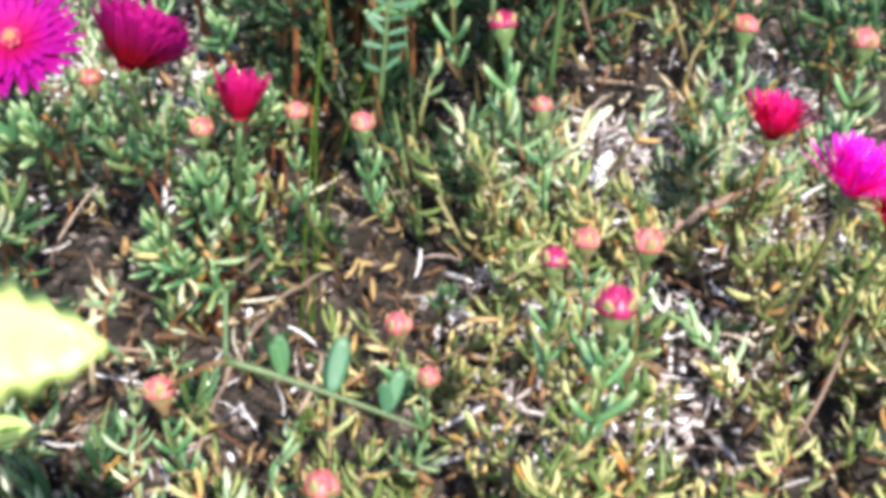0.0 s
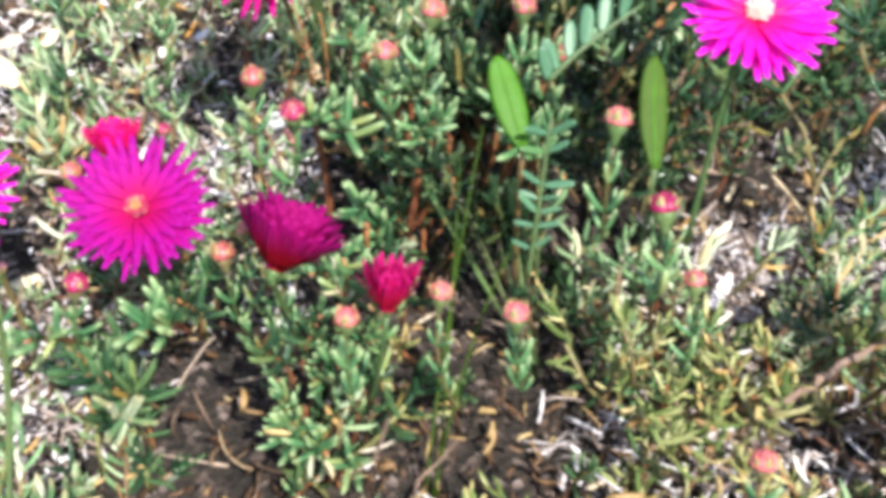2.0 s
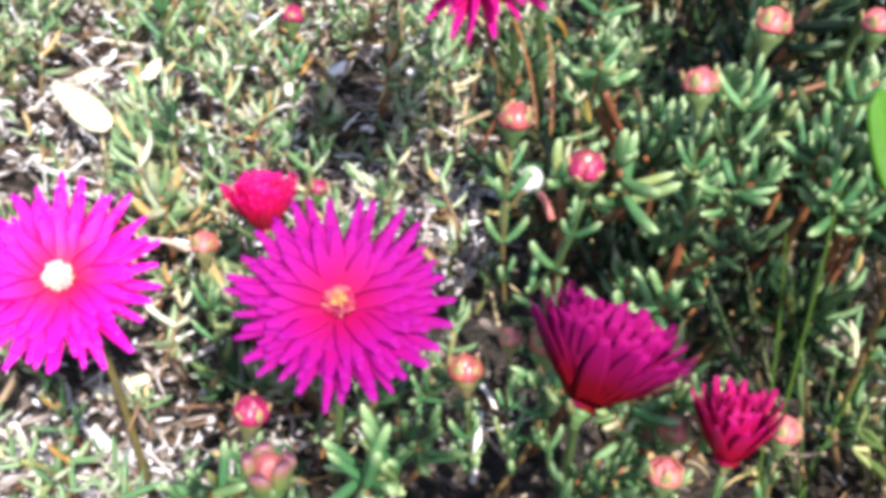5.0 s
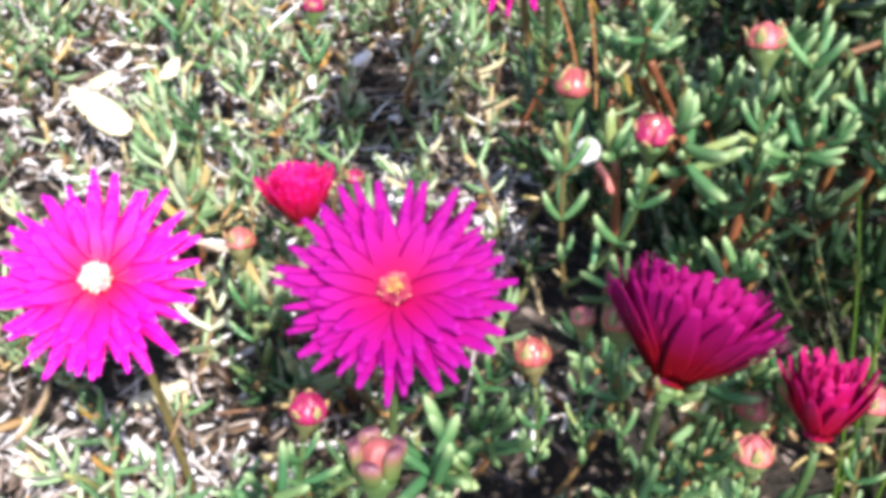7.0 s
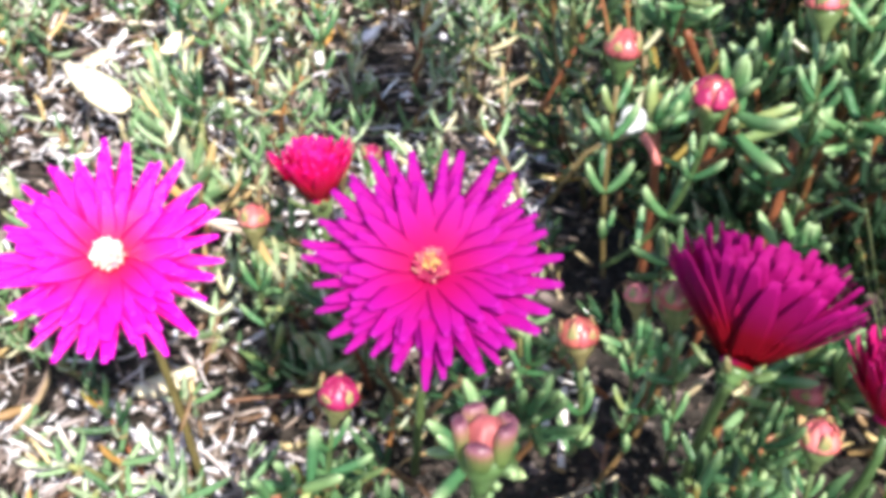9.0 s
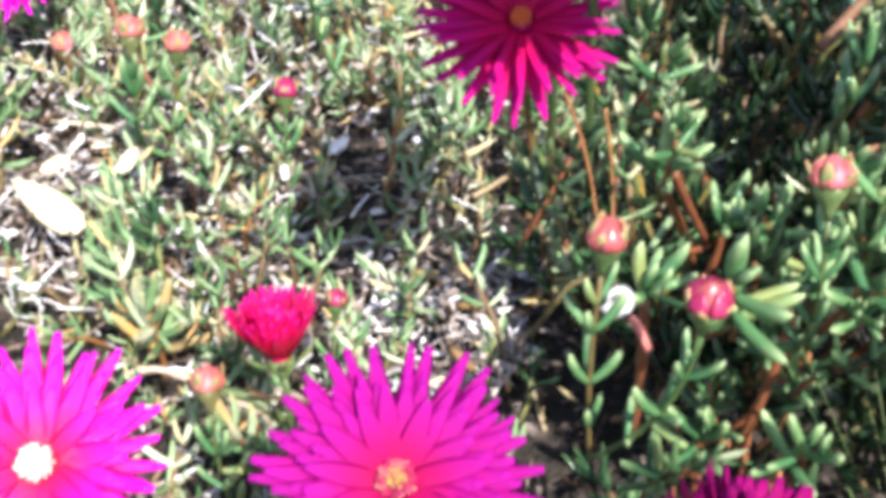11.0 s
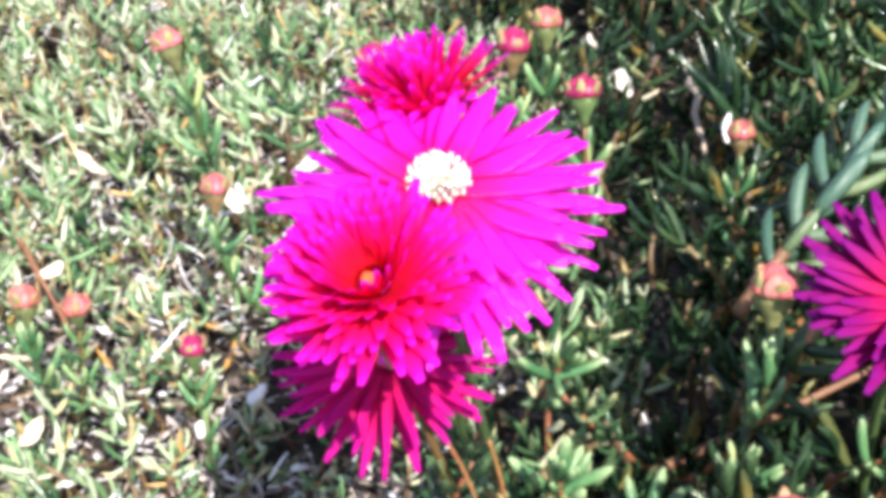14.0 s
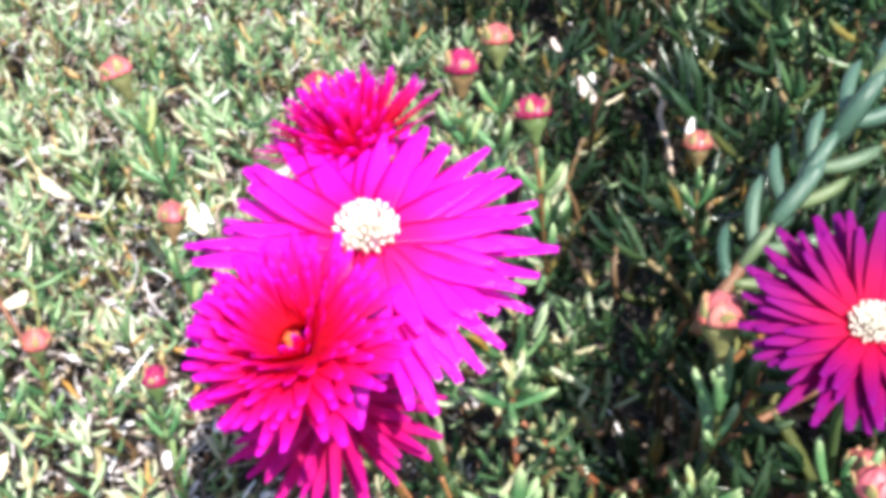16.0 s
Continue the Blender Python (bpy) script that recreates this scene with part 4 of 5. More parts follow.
def facing(a, e):
    """A direction by its turn to the right of the viewer's side, and its height, in degrees."""
    a, e = radians(a), radians(e)
    return (math.sin(a) * math.cos(e), -math.cos(a) * math.cos(e), math.sin(e))


BIG = "fully open magenta ice plant flower with narrow petals"
build_flower(BIG + " and yellow stamens", (-0.007, 0.160, 0.103), facing(2, 62), 0.0210, 13, 20, 30, 1, M_PETAL_MID, False, brush=0.0026, broad=1.3, whorls=4, ragged=5.0, shrink=0.12)
build_flower(BIG + " and white-lit stamens", (-0.068, 0.172, 0.095), facing(0, 58), 0.0212, 5, 13, 26, 2, M_PETAL_PINK, True, brush=0.0026, broad=1.2, whorls=4, shrink=0.14)
build_flower("half open purple flower seen from its red underside, shade in its colour", (0.0385, 0.1235, 0.1175), (0.34, 0.62, 0.71), 0.0188, 41, 64, 36, 3, M_PETAL_PURPLE_SHADED, False, brush=0, broad=1.7, cup=0.5, whorls=4, foot=(0.043, 0.150, 0.045), bend=Vector((0.0385, 0.1300, 0.100)), ragged=3.0, shrink=0.0)
build_flower("small half closed magenta flower with shade in its dark colour", (0.0675, 0.1285, 0.1000), (0.06, 0.30, 0.95), 0.0138, 58, 84, 18, 4, M_PETAL_DEEP, False, whorls=4, brush=0, broad=1.7, cup=0.45, ragged=8.0)
build_flower("half open bright crimson flower seen from the side", (-0.0335, 0.2260, 0.0690), (-0.12, 0.28, 1.0), 0.0150, 52, 84, 24, 5, M_PETAL_CRIMSON, False, brush=0, broad=1.6, cup=0.8, whorls=4)
build_flower("open dark magenta flower in the shade of a taller one", (0.019, 0.254, 0.136), facing(-8, 52), 0.0200, 2, 18, 21, 6, M_PETAL_WINE, False, brush=0.0017, broad=1.1, foot=(0.030, 0.275, 0.070), ragged=8.0)
build_flower("bright pink double-petalled flower with a deep crimson heart", (0.021, 0.216, 0.183), facing(-22, 64), 0.0143, 12, 70, 30, 7, M_PETAL_RED, False, whorls=6, brush=0.0008, broad=1.6, ragged=10.0, foot=(0.034, 0.295, 0.060), bend=Vector((0.026, 0.262, 0.172)))
build_flower("largest wide open magenta flower with a white stamen brush", (0.0310, 0.2385, 0.183), facing(2, 74), 0.0268, -12, -3, 33, 8, None, True, brush=0.0040, broad=1.08, foot=(0.040, 0.270, 0.080), ragged=7.0, shrink=0.13)
build_flower("half open magenta flower turned away behind a larger one", (0.0300, 0.263, 0.184), (-0.25, 0.25, 0.95), 0.0150, 18, 68, 32, 9, M_PETAL_RED, False, whorls=5, brush=0, broad=1.2, ragged=10.0)
build_flower("open magenta flower, violet shade in its colour, beside a round bud", (0.1110, 0.2375, 0.1535), facing(-10, 62), 0.0198, 10, 24, 26, 10, M_PETAL_VIOLET_SHADE, True, brush=0.0030, broad=1.4, whorls=4, ragged=8.0)
build_flower("open magenta flower above dark green leaves", (0.165, 0.186, 0.162), facing(0, 62), 0.0200, 6, 20, 28, 11, None, True, brush=0.003, broad=1.45)
build_flower("distant open magenta flower over the sunlit mat", (-0.149, 0.437, 0.061), facing(0, 60), 0.0190, 6, 28, 24, 12, None, True)
build_flower("small half closed bright magenta flower over litter", (0.229, 0.150, 0.086), (0.1, 0.1, 1), 0.0140, 44, 80, 20, 13, M_PETAL_CRIMSON, False, whorls=3, brush=0, broad=1.3, cup=0.7)
build_flower("half open purple-pink flower over litter", (0.240, 0.107, 0.096), (0.2, 0.15, 1), 0.0165, 28, 70, 28, 14, None, False, brush=0, broad=1.1, cup=0.8)
build_flower("half open crimson flower beside a purple one", (0.254, 0.102, 0.086), (0.3, 0.0, 1), 0.0150, 36, 75, 24, 15, M_PETAL_CRIMSON, False, brush=0, broad=1.2, cup=0.8)


# ---------------------------------------------------------------- buds
def bud_width(z):
    """Half width of a bud's egg shape by the height on it, for a bud of half width 1."""
    return max(0.04, (1 - min(1.0, z / 1.32) ** 1.7) ** 0.75 if z > 0 else (1 - abs(z / 1.2) ** 2.4) ** 0.6)


def lobe_geo(low, high, az, half, out, flare):
    """A pointed lobe that hugs a bud of half width 1; its length runs along +X."""
    rings = []
    for u in np.linspace(0, 1, 8):
        z = low + (high - low) * u
        hw = radians(half * (1 - u ** 2.6) ** 0.7 + 3)
        ring = []
        for side, vs in ((out + 0.03, np.linspace(-1, 1, 5)), (out - 0.10, np.linspace(1, -1, 5))):
            for q in vs:
                a = radians(az) + q * hw
                w = bud_width(z) * side + flare * u ** 3 + 0.05 * (1 - q * q) * (side > out)
                ring.append((z, w * math.sin(a), -w * math.cos(a)))
        rings.append(ring)
    return rings_geo(rings)


def build_bud(place, kind, size, seed, lean=(0, 0.22, 1), drop=0.05, foot=None):
    """A bud of half width size: round skin, sepals that hold it, stalk and a pair of small leaves."""
    r = np.random.default_rng(seed)
    if kind == "mixed":
        lean = (0, -0.05, 1)
    lean = Vector(lean) + Vector((r.normal(0, 0.1), r.normal(0, 0.1), 0))
    thing = empty("ice_plant_bud", place, frame_of(lean, r.uniform(0, 90)))
    skin = {"red": M_BUD_RED, "coral": M_BUD_CORAL, "magenta": M_BUD_MAGENTA, "green": M_BUD_RIB, "mixed": M_BUD_RED}[kind]
    s = size
    upright = turn("Y", -90)
    s = size * {"green": 1.0, "coral": 0.82, "magenta": 0.82}.get(kind, 0.78)
    squat = 1.0 if kind == "green" else 0.92
    rows = [-1.1, -0.85, -0.5, -0.1, 0.3, 0.65, 0.95, 1.15, 1.28]
    v, f = round_geo([(z * s * squat, bud_width(z) * s * (2 - squat)) for z in rows], 20, 5, 0.16)
    part("bud_body", quads_mesh("bud_body", v, f, [skin]), thing)
    v, f = round_geo([(-2.6 * s, 0.24 * s), (-2.0 * s, 0.36 * s), (-1.5 * s, 0.60 * s), (-1.05 * s, 0.88 * s), (-0.7 * s, 1.0 * s), (-0.4 * s, 1.03 * s)], 15)
    calyx = part("calyx", quads_mesh("calyx", v, f, [M_SEPAL]), thing, label="green calyx cup narrowing to the stalk")
    tops = {"green": (1.15, 0.75, 1.05, 0.7, 0.85), "red": (1.25, 0.85, 1.15, 0.7, 1.0), "mixed": (0.8, 0.4, 0.7, 0.3, 0.55)}.get(kind, (1.1, 0.7, 1.0, 0.6, 0.85))
    wide, low_flare, high_flare = {"green": (46, 0.06, 0.20), "red": (21, 0.30, 0.62), "mixed": (24, 0.20, 0.40)}.get(kind, (21, 0.35, 0.80))
    for k in range(5):
        top = tops[k] + r.uniform(-0.08, 0.08)
        v, f = lobe_geo(-0.8, top, 72 * k + r.uniform(-8, 8), wide * r.uniform(0.88, 1.12), 1.07, r.uniform(low_flare, high_flare))
        part("sepal", quads_mesh("sepal", v * s, f, [M_LOBE_TIP if kind == "green" else M_SEPAL_TIP]), calyx, local(upright))
    if kind != "green":
        tone = M_BUD_MAGENTA if kind in ("mixed", "magenta") else (M_BUD_CORAL if kind == "coral" else M_BUD_RED)
        for k in range(7):
            v, f = lobe_geo(0.1 if kind == "mixed" else -0.3, r.uniform(0.95, 1.25), 51.4 * k + r.uniform(-12, 12), r.uniform(28, 38), 1.01 + 0.04 * (k % 3), r.uniform(0.0, 0.12))
            part("petal_tip", quads_mesh("petal_tip", v * (s * squat, s * 1.12, s * 1.12), f, [tone]), thing, local(upright))
    inv = thing.matrix_world.inverted()
    c = Vector(place)
    n = lean.normalized()
    base = c - n * 2.4 * s
    foot = foot or (c.x + r.normal(0, 0.006), c.y + 0.01 + r.normal(0, 0.006), max(0.0, c.z - drop * r.uniform(0.9, 1.2)))
    line = [tuple(inv @ Vector(p)) for p in curve_points(base, foot, base - n * drop * 0.5, 8)]
    v, f = tube_geo(line, np.linspace(0.18 * s, 0.18 * s, 9), 7)
    part("stalk", quads_mesh("stalk", v, f, [M_STALK]), thing, label="green stalk turning reddish")
    for q, sides in ((1, (0, 180)), (2, (0, 120, 240)), (4, (0, 120, 240)), (6, (0, 180))):
        for side in sides:
            t = turn("Z", side + 40 * q + r.uniform(-20, 20)) @ turn("Y", -52 + r.normal(0, 10))
            ln = r.uniform(2.4, 3.8) * s * (0.75 if q == 1 else 1.0)
            part("leaf", ME_LEAF_TIP, thing, local(t, line[q], (ln, ln, ln)))
    labels = {"red": "round red-brown ice plant bud on a green stalk", "coral": "coral pink ice plant bud about to open", "magenta": "magenta ice plant bud showing folded petals", "green": "ribbed coral bud clasped by green mauve-tipped sepals", "mixed": "round red-brown bud with a magenta tip"}
    return tagged(thing, labels[kind], "flower bud", "ice plant buds")


# buds among the large flowers, behind them, and to the side over the litter: place, kind, half width
BUDS_NEAR = [((0.039, 0.164, 0.138), "mixed", 0.0039), ((0.026, 0.178, 0.139), "red", 0.0036), ((0.0564, 0.1266, 0.0966), "coral", 0.0034),
             ((0.035, 0.148, 0.107), "mixed", 0.0040), ((0.019, 0.148, 0.099), "red", 0.0036), ((-0.023, 0.142, 0.090), "magenta", 0.0036),
             ((0.0332, 0.142, 0.1135), "red", 0.0032), ((-0.049, 0.220, 0.067), "coral", 0.0038), ((-0.022, 0.247, 0.067), "magenta", 0.0028), ((0.055, 0.055, 0.062), "coral", 0.0040)]
BUDS_BEHIND = [((0.112, 0.348, 0.121), "red", 0.0038), ((0.063, 0.365, 0.149), "coral", 0.0040), ((0.052, 0.340, 0.156), "magenta", 0.0042), ((0.067, 0.327, 0.149), "magenta", 0.0040),
               ((-0.128, 0.415, 0.045), "coral", 0.0048), ((-0.041, 0.339, 0.070), "magenta", 0.0040), ((-0.041, 0.389, 0.140), "coral", 0.0044), ((0.019, 0.330, 0.160), "magenta", 0.0040),
               ((-0.086, 0.347, 0.086), "coral", 0.0044), ((-0.073, 0.348, 0.081), "coral", 0.0040), ((-0.032, 0.370, 0.103), "coral", 0.0042)]
BUDS_ASIDE = [((0.063, 0.188, 0.143), "coral", 0.0036), ((0.089, 0.247, 0.152), "coral", 0.0043), ((0.129, 0.169, 0.137), "coral", 0.0038), ((0.143, 0.154, 0.119), "magenta", 0.0042),
              ((0.103, 0.130, 0.098), "coral", 0.0036), ((0.076, 0.194, 0.154), "coral", 0.0036), ((0.103, 0.210, 0.147), "coral", 0.0034), ((0.082, 0.141, 0.094), "coral", 0.0034),
              ((0.0637, 0.1504, 0.0821), "coral", 0.0034), ((0.119, 0.245, 0.109), "red", 0.0045), ((0.214, 0.152, 0.122), "coral", 0.0038), ((0.245, 0.140, 0.125), "coral", 0.0040),
              ((0.157, 0.154, 0.091), "coral", 0.0034), ((0.163, 0.022, 0.126), "magenta", 0.0044), ((0.116, 0.079, 0.066), "coral", 0.0038), ((0.171, 0.039, 0.129), "coral", 0.0034),
              ((0.125, 0.063, 0.062), "coral", 0.0030), ((0.151, 0.036, 0.126), "magenta", 0.0030), ((0.166, 0.089, 0.090), "coral", 0.0036), ((0.101, 0.020, 0.068), "coral", 0.0042)]
for k, (p, kind, s) in enumerate(BUDS_NEAR + BUDS_BEHIND + BUDS_ASIDE):
    build_bud(p, kind, s, 300 + k)
build_bud((0.0268, 0.143, 0.1130), "coral", 0.0022, 350)


def build_knobby_bud(place, s, seed):
    """A bud whose five thick blunt sepals stand apart round a coral heart."""
    r = np.random.default_rng(seed)
    thing = empty("ice_plant_bud", place, frame_of((0.03, 0.10, 1), 20))
    v, f = round_geo([(z * s, bud_width(z) * s * 1.06) for z in (-1.1, -0.85, -0.5, -0.1, 0.3, 0.65, 0.95, 1.15)], 20, 5, 0.25)
    part("bud_body", quads_mesh("bud_body", v, f, [M_BUD_RIB]), thing)
    v, f = round_geo([(-2.7 * s, 0.30 * s), (-2.0 * s, 0.42 * s), (-1.5 * s, 0.66 * s), (-1.05 * s, 0.92 * s), (-0.65 * s, 1.04 * s), (-0.3 * s, 1.0 * s)], 15, 5, 0.08)
    calyx = part("calyx", quads_mesh("calyx", v, f, [M_SEPAL]), thing, label="green calyx cup narrowing to the stalk")
    for k, (tall, out) in enumerate(((1.75, 4), (1.45, 12), (1.85, 2), (1.3, 16), (1.55, 8))):
        v, f = blade_geo(tall * s, 1.15 * s, 0.70 * s, -0.35, 8, 10, 0.75, 0.55, 0.6, 1.0)
        t = turn("Z", 72 * k + r.uniform(-8, 8)) @ turn("Y", -(90 - out))
        a = radians(72 * k)
        part("sepal", quads_mesh("sepal", v, f, [M_LOBE_TIP]), calyx, local(t, (0.80 * s * math.cos(a), 0.80 * s * math.sin(a), -0.55 * s)))
    line = curve_points((0, 0, -2.6 * s), (0.002, 0.016, -0.060), (0, 0, -0.030), 8)
    v, f = tube_geo(line, np.linspace(0.30 * s, 0.34 * s, 9), 8)
    part("stalk", quads_mesh("stalk", v, f, [M_STALK]), thing, label="green stalk turning reddish")
    for az, rise, ln in ((200, 40, 2.2), (340, 30, 2.4), (80, 45, 2.0)):
        part("leaf", ME_LEAF_TIP, thing, local(turn("Z", az) @ turn("Y", -rise), line[1], (ln * s, ln * s * 1.5, ln * s * 1.5)))
    tagged(thing, "knobby coral bud with blunt mauve-tipped green sepals", "flower bud", "ice plant buds")


build_knobby_bud((-0.0036, 0.0614, 0.1715), 0.0021, 361)


# ---------------------------------------------------------------- other plants and loose things
def single(name, v, f, mat, label, category, group=""):
    return tagged(new(name, quads_mesh(name, v, f, [mat])), label, category, group)


def build_shell(place):
    thing = empty("snail_shell", place, frame_of((-0.05, -0.75, 0.65), 200))
    pts, rad = [], []
    for k in range(110):
        a = k * 0.30
        g = math.exp(-0.085 * a)
        pts.append((0.0025 * g * math.cos(a), 0.0025 * g * math.sin(a), 0.0012 * (1 - g)))
        rad.append(0.00108 * g)
    v, f = tube_geo(pts, rad, 9)
    part("whorl", quads_mesh("whorl", v, f, [M_SHELL]), thing)
    v, f = round_geo([(-0.0002, 0.0008), (0.0002, 0.0007)], 10)
    part("opening", quads_mesh("opening", v, f, [M_SHELL_MOUTH]), thing, local(None, (0.0003, -0.0004, 0.0012), (1.5, 0.9, 1)), "dark shell opening")
    tagged(thing, "small white snail shell stuck on a reddish stub", "snail shell")


build_shell((0.031, 0.186, 0.119))
v, f = tube_geo(curve_points((0.033, 0.184, 0.1165), (0.0362, 0.1815, 0.1115), (0.0350, 0.1835, 0.1145), 5), 0.0008, 7)
single("pink_stub", v, f, M_BUD_CORAL, "short pinkish bare stem stub beside a shell", "stem")

STEMS = [
    ("bare_stem", (0.053, 0.243, 0.106), (0.066, 0.250, 0.080), (0.058, 0.244, 0.095), 0.0011, M_STEM, "bare red-brown stem below a leaf tuft"),
    ("bare_stem", (0.058, 0.243, 0.085), (0.066, 0.250, 0.080), (0.060, 0.246, 0.080), 0.0010, M_STEM, "short bare red-brown side stem"),
    ("woody_branch", (0.075, 0.270, 0.080), (0.135, 0.293, 0.086), (0.105, 0.285, 0.078), 0.0013, M_BRANCH, "orange-brown woody branch among green leaves"),
    ("bare_stem", (0.028, 0.244, 0.125), (0.036, 0.236, 0.098), (0.034, 0.243, 0.112), 0.0004, M_STEM, "thin red flower stem among leaves"),
    ("bare_stem", (0.037, 0.246, 0.120), (0.040, 0.238, 0.095), (0.040, 0.245, 0.108), 0.0004, M_STEM, "thin reddish stem beside another"),
    ("bare_stem", (-0.105, 0.400, 0.070), (-0.090, 0.380, 0.045), (-0.100, 0.395, 0.055), 0.0010, M_STEM, "reddish bare stem over the pale mat")]
TWIGS = [
    ("dead_twig", (0.1275, 0.4710, 0.0780), (0.1218, 0.4089, 0.0600), (0.1250, 0.4286, 0.0760), 0.0012, M_TWIG, "bare grey-brown dead twig in a dark gap"),
    ("dead_twig", (0.190, 0.150, 0.038), (0.252, 0.186, 0.050), (0.220, 0.172, 0.040), 0.0016, M_TWIG, "long pale dead twig lying on litter"),
    ("dead_twig", (0.060, 0.060, 0.030), (0.090, 0.130, 0.040), (0.070, 0.100, 0.055), 0.0008, M_TWIG, "grey dead twig arching over litter"),
    ("dead_twig", (0.255, 0.290, 0.060), (0.290, 0.330, 0.070), (0.270, 0.310, 0.072), 0.0012, M_TWIG, "grey dead twig over dark soil"),
    ("dead_twig", (-0.035, 0.235, 0.030), (-0.075, 0.245, 0.045), (-0.055, 0.250, 0.045), 0.0011, M_TWIG, "pale dead twig over the mat")]
for name, a, b, bend, rad, mat, label in STEMS + TWIGS:
    line, width = curve_points(a, b, bend, 16), np.linspace(rad, rad * 0.7, 17)
    if mat is M_TWIG:
        knots = np.random.default_rng(len(label) + int(rad * 1e5))
        line, width = line + knots.normal(0, rad * 0.55, line.shape), width * knots.uniform(0.6, 1.3, 17)
    v, f = tube_geo(line, width, 7)
    single(name, v, f, mat, label, "stem" if mat is M_STEM else "twig")

# short dry twigs lying about
for k in range(46):
    x, y = rng.uniform(-0.10, 0.30), rng.uniform(0.03, 0.26)
    ln, az = rng.uniform(0.014, 0.045), rng.uniform(0, 2 * math.pi)
    a = np.array((x, y, soil_height(x, y) + rng.uniform(0.004, 0.035)))
    b = a + (ln * math.cos(az), ln * math.sin(az), rng.uniform(-0.004, 0.016))
    rad = rng.uniform(0.0004, 0.0010)
    v, f = tube_geo(curve_points(a, b, (a + b) / 2 + rng.normal(0, ln * 0.14, 3), 7), np.linspace(rad, rad * 0.6, 8), 6)
    single("dead_twig", v, f, M_BRANCH if k % 3 == 0 else M_TWIG, "short thin dry twig lying on the litter", "twig", "dry twigs")

# pale dry husk and white scraps on the mat
def build_husk():
    a, b = Vector((-0.1290, 0.3420, 0.0360)), Vector((-0.1048, 0.3230, 0.0290))
    v, f = blade_geo((b - a).length, 0.0115, 0.0040, 0.35, 8, 8, 0.30, 0.35, 0.55)
    x = (b - a).normalized()
    z = Vector((0.1, -0.55, 0.8))
    z = (z - x * z.dot(x)).normalized()
    t = np.array([x, z.cross(x), z]).T
    single("dry_husk", v @ t.T + np.array(a), f, M_HUSK, "pale cream dry seed husk lying on the mat", "husk")


build_husk()
SCRAPS_LARGE = [((-0.135, 0.380, 0.014), 0.012, 0.007, 20), ((-0.126, 0.384, 0.018), 0.010, 0.004, 60), ((0.101, 0.44, 0.082), 0.012, 0.007, 100),
                ((-0.036, 0.42, 0.060), 0.016, 0.006, 120), ((0.125, 0.40, 0.085), 0.012, 0.0035, 80), ((-0.02, 0.45, 0.055), 0.014, 0.006, 30),
                ((-0.09, 0.46, 0.055), 0.016, 0.007, 150), ((0.185, 0.215, 0.02), 0.016, 0.006, 60), ((0.225, 0.20, 0.02), 0.018, 0.006, 20),
                ((-0.085, 0.215, 0.012), 0.018, 0.006, 10), ((-0.07, 0.19, 0.012), 0.014, 0.006, 140)]
SCRAPS_SMALL = [((-0.0370, 0.4397, 0.0500), 0.015, 0.007, 120), ((-0.1054, 0.4062, 0.0500), 0.015, 0.009, 10), ((-0.0284, 0.3359, 0.0500), 0.011, 0.007, 40),
                ((-0.0417, 0.3279, 0.0450), 0.008, 0.006, 100), ((-0.0917, 0.3255, 0.0500), 0.014, 0.009, 60), ((0.1018, 0.4532, 0.0800), 0.009, 0.006, 70),
                ((0.0974, 0.4916, 0.0750), 0.01, 0.007, 110), ((0.1028, 0.4476, 0.0750), 0.016, 0.002, 5), ((-0.0984, 0.1721, 0.0300), 0.018, 0.005, 20),
                ((-0.0846, 0.1755, 0.0300), 0.02, 0.003, 140), ((-0.0647, 0.1515, 0.0300), 0.022, 0.003, 50), ((0.1408, 0.1706, 0.0300), 0.02, 0.003, 70),
                ((0.2743, 0.3038, 0.0300), 0.018, 0.006, 150), ((0.1872, 0.2434, 0.0300), 0.014, 0.006, 40), ((0.2015, 0.1270, 0.0300), 0.018, 0.004, 120)]
for k, (p, ln, w, az) in enumerate(SCRAPS_LARGE + SCRAPS_SMALL):
    if k > 10:
        ln, w = ln * 0.7, w * 0.55
    v, f = blade_geo(ln, w, 0.0010, 0.9, 6, 6, 0.5, 0.25, 0.4)
    v = v + np.random.default_rng(900 + k).normal(0, w * 0.07, v.shape)
    t = turn("Z", az) @ turn("Y", -12) @ turn("X", 25)
    single("dry_leaf", v @ t.T + np.array(p), f, M_HUSK if k % 3 == 0 else M_SCRAP, "bleached white dry leaf scrap on the mat", "dry leaf", "dry leaf scraps")

# loose straws
for k in range(110):
    x, y = rng.uniform(-0.14, 0.29), rng.uniform(0.03, 0.5)
    ln = rng.uniform(0.010, 0.034)
    v, f = blade_geo(ln, rng.uniform(0.0012, 0.0026), 0.0009, rng.uniform(-1.4, 1.4), 6, 5, 0.8, 0.6, 0.5)
    t = turn("Z", rng.uniform(0, 360)) @ turn("Y", rng.normal(0, 25)) @ turn("X", rng.uniform(0, 90))
    z = soil_height(x, y) + rng.uniform(0.003, 0.022)
    single("dry_straw", v @ t.T + (x, y, z), f, M_STRAW, "bleached curled dry straw lying on litter", "straw", "dry straws")
